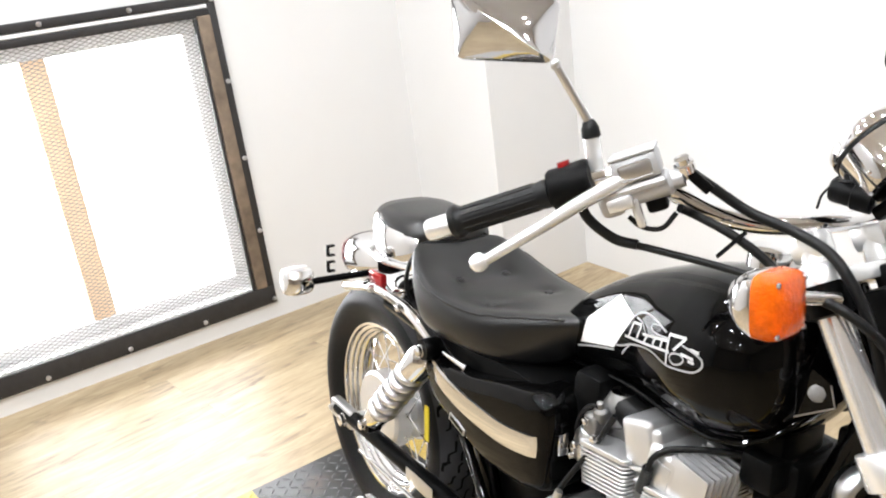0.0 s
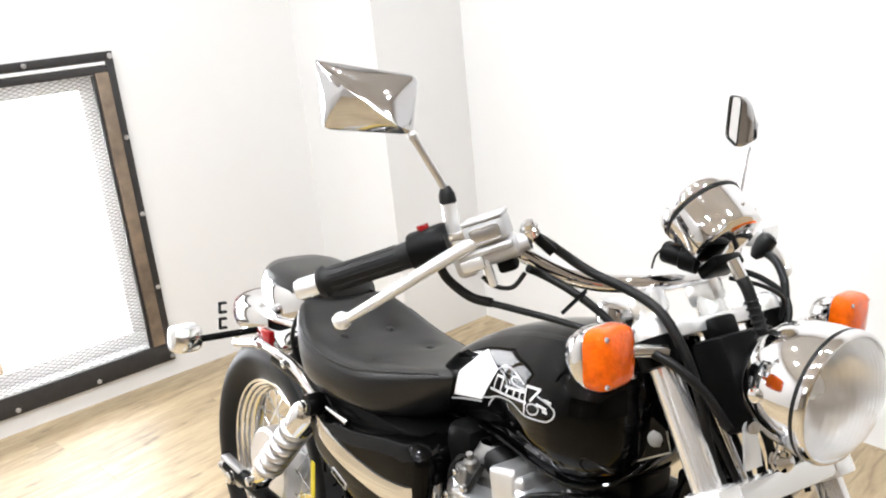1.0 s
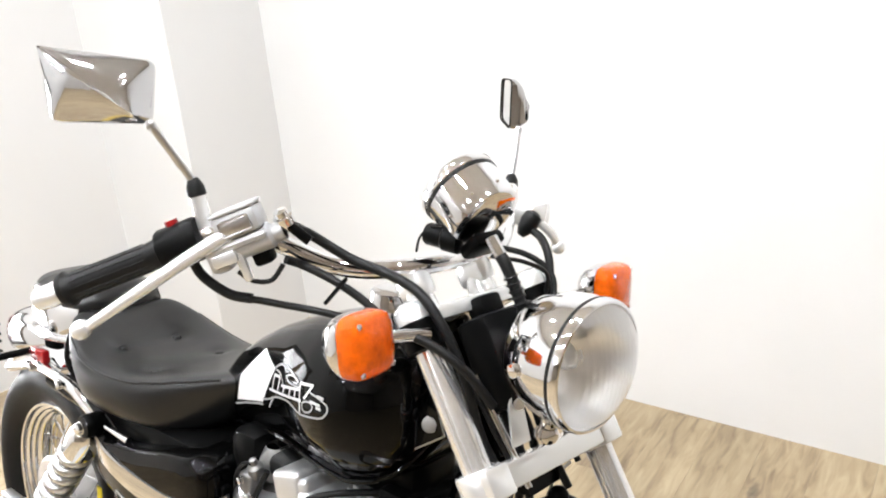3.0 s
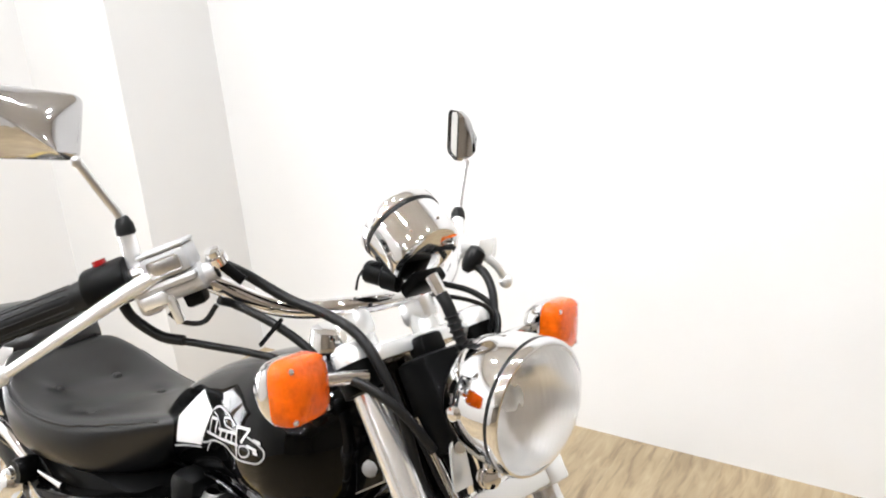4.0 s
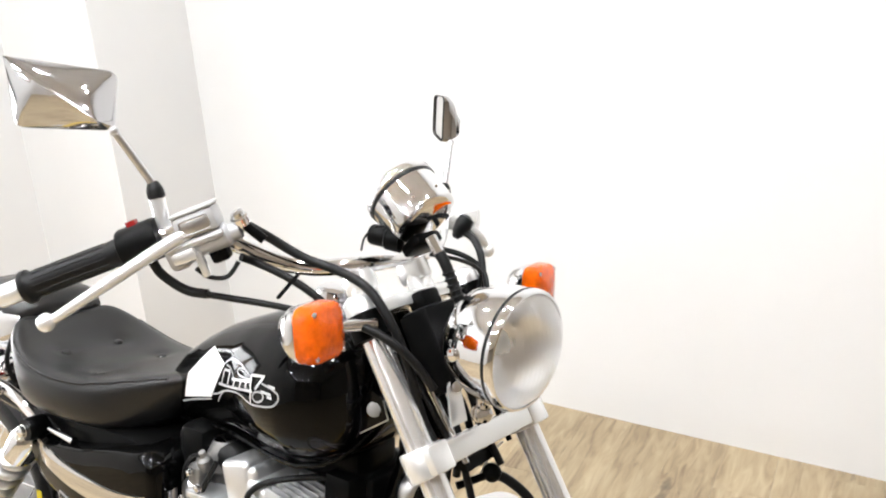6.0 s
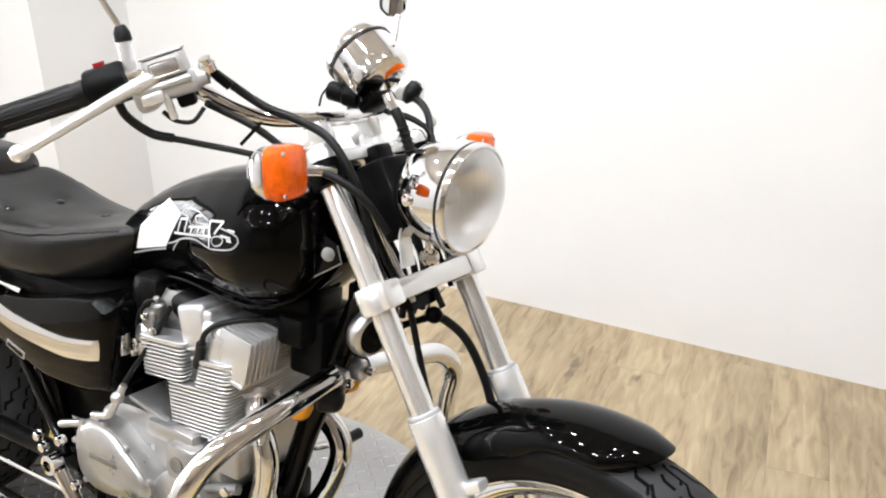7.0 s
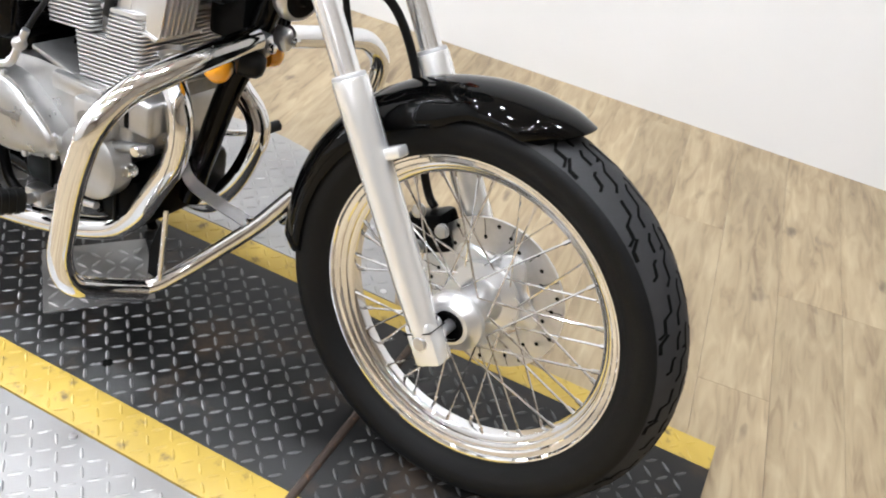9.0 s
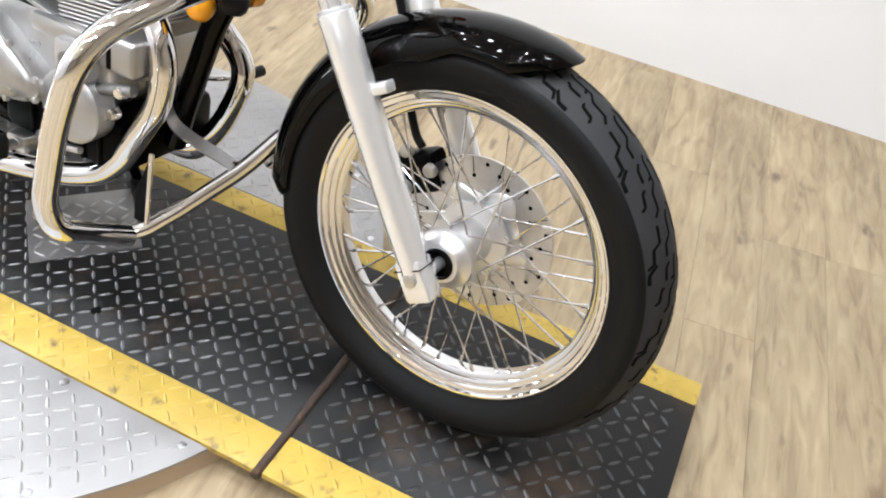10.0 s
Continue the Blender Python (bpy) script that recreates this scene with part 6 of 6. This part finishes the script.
# -- brake line, caliper --
cable([(-0.275, -0.008, 0.735), (-0.262, -0.006, 0.69), (-0.254, -0.004, 0.66), (-0.240, 0.0, 0.61), (-0.222, 0.006, 0.55)], 0.0050, "black cable")
HOSE = [(-0.250, 0.026, 0.704), (-0.236, 0.042, 0.694), (-0.213, 0.060, 0.668), (-0.190, 0.074, 0.622), (-0.168, 0.078, 0.569), (-0.150, 0.076, 0.50), (-0.115, 0.074, 0.42), (-0.095, 0.070, 0.40)]
hose = bpart("brake_hose", tube(bmesh.new(), smooth_path(HOSE), 0.0068, 12), RUBBER, "black front brake hose")
bm = tube(bmesh.new(), [(-0.278, -0.012, 0.692), (-0.250, 0.028, 0.703)], 0.0052, 8)
ball(bm, (-0.250, 0.028, 0.704), 0.013)
bpart("hose_clip", bm, SATIN, "black hose clip", hose)
bpart("clip_wire", tube(bmesh.new(), round_path([(-0.262, 0.02, 0.700), (-0.262, 0.038, 0.722), (-0.255, 0.06, 0.735)], 0.01), 0.0018, 8), STEEL, "", hose)
bm = box(bmesh.new(), (-0.055, 0.040, -0.030), (0.030, 0.090, 0.034), 0.010, Matrix.Translation((-0.085, 0, 0.365)) @ Matrix.Rotation(-0.5, 4, "Y"))
cal = bpart("brake_caliper", bm, SATIN, "black brake caliper", steer=True)
for dx, dz in ((-0.11, 0.40), (-0.065, 0.385), (-0.10, 0.34)):
    bolt_head((dx, 0.040, dz), (0, -1, 0), 0.010, 0.010, STEEL, cal, steer=True)

# -- foot controls, stand --
for y in (-1, 1):
    bm = rod(bmesh.new(), (-0.690, y * 0.095, 0.238), (-0.702, y * 0.170, 0.240), 0.009, seg=12)
    box(bm, (-0.72, y * 0.135 - 0.015, 0.225), (-0.68, y * 0.135 + 0.015, 0.255), 0.006)
    peg = bpart("foot_peg", bm, STEEL, "folding foot peg")
    bm = bmesh.new()
    d = Vector((-0.040, y * 0.10, 0.010)).normalized()
    f = frame_of(d)
    o = Vector((-0.700, y * 0.165, 0.240))
    loops = []
    for h, k in ((0, 0.8), (0.003, 1), (0.088, 1), (0.094, 0.9), (0.097, 0.6)):
        loops.append([o + f @ Vector((k * 0.014 * math.copysign(abs(math.cos(a)) ** 0.6, math.cos(a)), k * 0.020 * math.copysign(abs(math.sin(a)) ** 0.6, math.sin(a)), h)) for a in [2 * math.pi * j / 20 for j in range(20)]])
    rubber = bpart("peg_rubber", rings(bm, loops), RUBBER, "ribbed black peg rubber", peg)
    for k in range(7):
        loops = [[o + f @ Vector((0.0155 * math.copysign(abs(math.cos(a)) ** 0.6, math.cos(a)), 0.0215 * math.copysign(abs(math.sin(a)) ** 0.6, math.sin(a)), h)) for a in [2 * math.pi * j / 20 for j in range(20)]] for h in (0.010 + 0.0115 * k, 0.016 + 0.0115 * k)]
        bpart("rubber_rib", rings(bmesh.new(), loops), RUBBER, "", rubber)
    bpart("peg_tip", ball(bmesh.new(), o + d * 0.098, 0.012), STEEL, "", peg)
    bm = tube(bmesh.new(), smooth_path([(-0.690, y * 0.11, 0.25), (-0.62, y * 0.13, 0.262), (-0.575, y * 0.135, 0.272)]), 0.006, 10)
    bpart("pedal_arm", bm, STEEL, "", peg)
bm = tube(bmesh.new(), round_path([(-1.00, -0.120, 0.470), (-0.846, -0.150, 0.345)], 0.02), 0.009, 12)
st = bpart("frame_strut", bm, PAINT, "black strut")
bpart("strut_sleeve", rod(bmesh.new(), (-0.862, -0.170, 0.350), (-0.765, -0.165, 0.228), 0.013, 0.011, seg=16), CHROME, "chrome sleeve", st)
bpart("strut_clamp", lathe(bmesh.new(), [(0.010, -0.012), (0.018, -0.010), (0.018, 0.010), (0.010, 0.012)], (-0.848, -0.178, 0.340), (0, 1, 0), 20), CHROME, "", st)
for p in ((-0.873, -0.17, 0.362), (-0.835, -0.165, 0.385), (-0.90, -0.16, 0.37), (-0.805, -0.16, 0.31)):
    bolt_head(p, (0, -1, 0), 0.008, 0.014, CHROME, st)
bm = tube(bmesh.new(), smooth_path([(-0.80, -0.125, 0.31), (-0.77, -0.135, 0.24), (-0.72, -0.13, 0.215)]), 0.009, 12)
bpart("stand_spring", bm, SATIN, "", st)
bpart("link_rod", tube(bmesh.new(), [(-0.86, -0.15, 0.40), (-0.79, -0.152, 0.425), (-0.755, -0.150, 0.440)], 0.007, 10), STEEL, "", st)
stand = bpart("side_stand", tube(bmesh.new(), smooth_path([(-0.76, 0.105, 0.225), (-0.755, 0.145, 0.12), (-0.75, 0.205, -0.030)]), 0.011, 12), SATIN, "black side stand")
bpart("stand_foot", box(bmesh.new(), (-0.785, 0.185, -0.0385), (-0.715, 0.225, -0.0315), 0.002), SATIN, "", stand)
bpart("gear_lever", tube(bmesh.new(), round_path([(-0.66, 0.135, 0.30), (-0.55, 0.160, 0.325), (-0.528, 0.210, 0.325)], 0.02), 0.0055, 10), CHROME, "chrome gear lever")
bpart("lever_rubber", rod(bmesh.new(), (-0.530, 0.200, 0.324), (-0.520, 0.250, 0.330), 0.0105, seg=16), RUBBER, "black lever rubber")
# silver plate with the shading between its bright lugs put into the colour
SHADEDPLATE = mat("shaded_silver_plate", (0.21, 0.205, 0.20), 0.35, 0.6, vary=0.25, scale=18, rvary=0.1)
lift = thing("lift_platform", "black diamond plate lift platform with yellow edges", "lift")
NEAR, FAR = 0.078, 0.058         # widths of the yellow edges
for x0, x1 in ((PX0, HINGE - 0.007), (HINGE + 0.007, PX1)):
    part("deck_plate", box(bmesh.new(), (x0, PY0 + NEAR, -0.012), (x1, PY1 - FAR, 0.0), 0.001), DARKPLATE, lift, "worn black diamond plate")
    part("yellow_edge", box(bmesh.new(), (x0, PY0, -0.012), (x1, PY0 + NEAR - 0.0002, 0.0), 0.001), YELLOW, lift, "yellow painted edge")
    part("yellow_edge", box(bmesh.new(), (x0, PY1 - FAR + 0.0002, -0.012), (x1, PY1, 0.0), 0.001), YELLOW, lift, "yellow painted edge")
part("hinge_rod", rod(bmesh.new(), (HINGE, PY0 - 0.008, -0.002), (HINGE, PY1 + 0.006, -0.002), 0.0082, seg=12), RUST, lift, "rusty hinge rod")
part("underframe", box(bmesh.new(), (PX0 + 0.02, PY0 + 0.03, FLOOR), (PX1 - 0.03, PY1 - 0.03, -0.0125)), RUST, lift, "dark steel underframe")
part("edge_slot", box(bmesh.new(), (0.285, PY1 - FAR + 0.018, -0.001), (0.315, PY1 - FAR + 0.030, 0.0012), 0.0005), RUST, lift, "dark slotted hole")
part("lock_plate", box(bmesh.new(), (-0.097, -0.092, 0.0), (0.097, 0.092, 0.004), 0.001), SHADEDPLATE, lift, "square of silver diamond plate", m=pose(-0.724, 0.042, 0.0, 0, 0, 47))


part("deck_hole", lathe(bmesh.new(), [(0.0, 0.0004), (0.0085, 0.0004), (0.0095, 0.0)], (-0.546, -0.120, 0), (0, 0, 1), 14), GROOVE, lift, "dark hole in the deck")


def tear(bm, x, y, z, turn, length=0.0130, width=0.0030, height=0.0021):
    """One raised lug of diamond plate."""
    c, s = math.cos(turn), math.sin(turn)
    base = [bm.verts.new((x + u * c - v * s, y + u * s + v * c, z)) for u, v in ((-length, 0), (-length * 0.4, -width), (length * 0.4, -width), (length, 0), (length * 0.4, width), (-length * 0.4, width))]
    top = [bm.verts.new((x + u * c, y + u * s, z + height)) for u in (-length * 0.55, length * 0.55)]
    for q in ((base[0], base[1], top[0]), (base[1], base[2], top[1], top[0]), (base[2], base[3], top[1]), (base[3], base[4], top[1]), (base[4], base[5], top[0], top[1]), (base[5], base[0], top[0])):
        bm.faces.new(q)


def lugs(parent, z, inside, x0, x1, y0, y1, material, name="lug_field", m=None, pitch=0.026):
    bm = bmesh.new()
    nx, ny = int((x1 - x0) / pitch), int((y1 - y0) / pitch)
    for i in range(nx):
        for j in range(ny):
            x, y = x0 + (i + 0.5) * pitch, y0 + (j + 0.5) * pitch
            if inside(x, y):
                tear(bm, x, y, z, radians(45 if (i + j) % 2 else -45) + random.uniform(-0.05, 0.05))
    return tagged(part(name, bm, material, parent, "raised diamond plate lugs", m=m, smooth=0), kind="stuff")


# slightly worn lugs, coloured lighter than the deck to imitate their glints
LUGDARK = mat("worn_glinting_lug_steel", (0.105, 0.105, 0.107), 0.33, 0.6, vary=0.3, scale=30)
DECK = (PX0 + 0.01, PY0 + NEAR, 0.026)                      # corner and pitch of the deck's lugs
SINGLE = (-0.40, 0.12)                                      # stretch by the front wheel where each lug stands alone
lugs(lift, -0.0001, lambda x, y: PY0 + NEAR + 0.01 < y < PY1 - FAR - 0.008 and abs(x - HINGE) > 0.02 and not SINGLE[0] < x < SINGLE[1], PX0 + 0.01, PX1 - 0.008, PY0 + NEAR, PY1 - FAR, LUGDARK)
one = None
for i in range(int((PX1 - 0.008 - DECK[0]) / DECK[2])):
    for j in range(int((PY1 - FAR - DECK[1]) / DECK[2])):
        x, y = DECK[0] + (i + 0.5) * DECK[2], DECK[1] + (j + 0.5) * DECK[2]
        if not (SINGLE[0] < x < SINGLE[1] and PY0 + NEAR + 0.01 < y < PY1 - FAR - 0.008 and abs(x - HINGE) > 0.02):
            continue
        m = pose(x, y, -0.0001, 0, 0, (45 if (i + j) % 2 else -45) + random.uniform(-3, 3))
        if one is None:
            bm = bmesh.new()
            tear(bm, 0, 0, 0, 0)
            one = part("lug", bm, LUGDARK, lift, "", m=m, smooth=0)
        else:
            ob = new("lug", one.data)
            ob.parent = lift
            ob.matrix_local = m
lugs(lift, -0.0001, lambda x, y: abs(x - HINGE) > 0.02 and (PY0 + 0.010 < y < PY0 + NEAR - 0.008 or PY1 - FAR + 0.01 < y < PY1 - 0.01), PX0 + 0.01, PX1 - 0.008, PY0, PY1, YELLOW)
lugs(lift, 0.004, lambda x, y: True, -0.092, 0.092, -0.088, 0.088, SILVERPLATE, m=pose(-0.724, 0.042, 0.0, 0, 0, 47))

table = thing("turntable", "round silver diamond plate turntable set on the floor", "turntable")
part("rim", lathe(bmesh.new(), [(0.0, FLOOR), (DISC_R - 0.004, FLOOR), (DISC_R - 0.004, -0.0075), (0.0, -0.0135)], DISC, (0, 0, 1), 96), RINGWOOD, table, "plank coloured rim")
for sgn in (-1, 1):
    bm = bmesh.new()
    y_in = (PY0 if sgn < 0 else PY1) - DISC.y + sgn * 0.003
    h = math.acos(abs(y_in) / DISC_R)
    arc = [(DISC.x + DISC_R * math.sin(a), DISC.y + sgn * DISC_R * math.cos(a)) for a in [h * (-1 + 2 * k / 48) for k in range(49)]]
    rings(bm, [[(x, y, -0.007) for x, y in arc], [(x, y, -0.001) for x, y in arc]])
    part("plate", bm, SILVERPLATE, table, "bright silver diamond plate", smooth=0)
    yi = DISC.y + y_in
    lugs(table, -0.0011, lambda x, y: (x - DISC.x) ** 2 + (y - DISC.y) ** 2 < (DISC_R - 0.018) ** 2 and abs(y - DISC.y) > abs(y_in) + 0.01, DISC.x - DISC_R, DISC.x + DISC_R, min(yi, DISC.y + sgn * DISC_R), max(yi, DISC.y + sgn * DISC_R), SILVERPLATE)
    for a in [h * k for k in (-0.96, -0.66, -0.33, 0, 0.33, 0.66, 0.96)]:
        r = DISC_R - 0.025
        part("bolt", lathe(bmesh.new(), [(0.007, 0), (0.0065, 0.002), (0.0, 0.003)], (DISC.x + r * math.sin(a), DISC.y + sgn * r * math.cos(a), -0.001), (0, 0, 1), 12), STEEL, table)
part("bolt", lathe(bmesh.new(), [(0.007, 0), (0.0065, 0.004), (0.0, 0.005)], (-0.477, -0.266, -0.001), (0, 0, 1), 12), STEEL, table)

# ---- floor: planks along y ----
floor = solid("floor", box(bmesh.new(), (WIN_X - T, ROOM_Y - T, FLOOR - 0.1), (ROOM_X + T, BACK_Y + T, FLOOR - 0.004)), RINGWOOD, "light oak plank floor with grey-brown grain", "floor", "structure", smooth=0)
PW, PL, LAID = 0.145, 1.22, 6.0           # width, length, degrees off the walls
laid = pose(WIN_X, BACK_Y, 0, 0, 0, LAID)
ROOM = ((WIN_X - 0.02, -1, 0), (ROOM_X + 0.02, 1, 0), (ROOM_Y - 0.02, -1, 1), (BACK_Y + 0.02, 1, 1))
rest = bmesh.new()
x = -1.3
while x < ROOM_X - WIN_X + 0.3:
    y = ROOM_Y - BACK_Y - 0.9 - random.uniform(0, PL)
    while y < 0.9:
        corners = [laid @ Vector((u, v, 0)) for u in (x, x + PW) for v in (y, y + PL)]
        lo, hi = [[f(c[k] for c in corners) for k in (0, 1)] for f in (min, max)]
        if hi[0] > WIN_X and lo[0] < ROOM_X and hi[1] > ROOM_Y and lo[1] < BACK_Y:
            near = lo[0] < 1.6 and hi[1] > -0.9
            bm = box(bmesh.new(), (x, y, FLOOR - 0.004), (x + PW - 0.0004, y + PL - 0.0004, FLOOR), 0.0003 if near else 0.0, laid, 1)
            for at, way, k in ROOM:                        # cut where it runs under a wall
                if (hi[k] > at) if way > 0 else (lo[k] < at):
                    axis = Vector((way, 0, 0)) if k == 0 else Vector((0, way, 0))
                    spot_ = Vector((at, 0, 0)) if k == 0 else Vector((0, at, 0))
                    bmesh.ops.bisect_plane(bm, geom=bm.verts[:] + bm.edges[:] + bm.faces[:], plane_co=spot_, plane_no=axis, clear_outer=True)
            if len(bm.faces) == 0:
                bm.free()
            elif near:
                part("plank", bm, PLANK, floor, smooth=0)
            else:
                join(rest, bm)
        y += PL
    x += PW
tagged(part("far_planks", rest, PLANK, floor, smooth=0), kind="stuff")
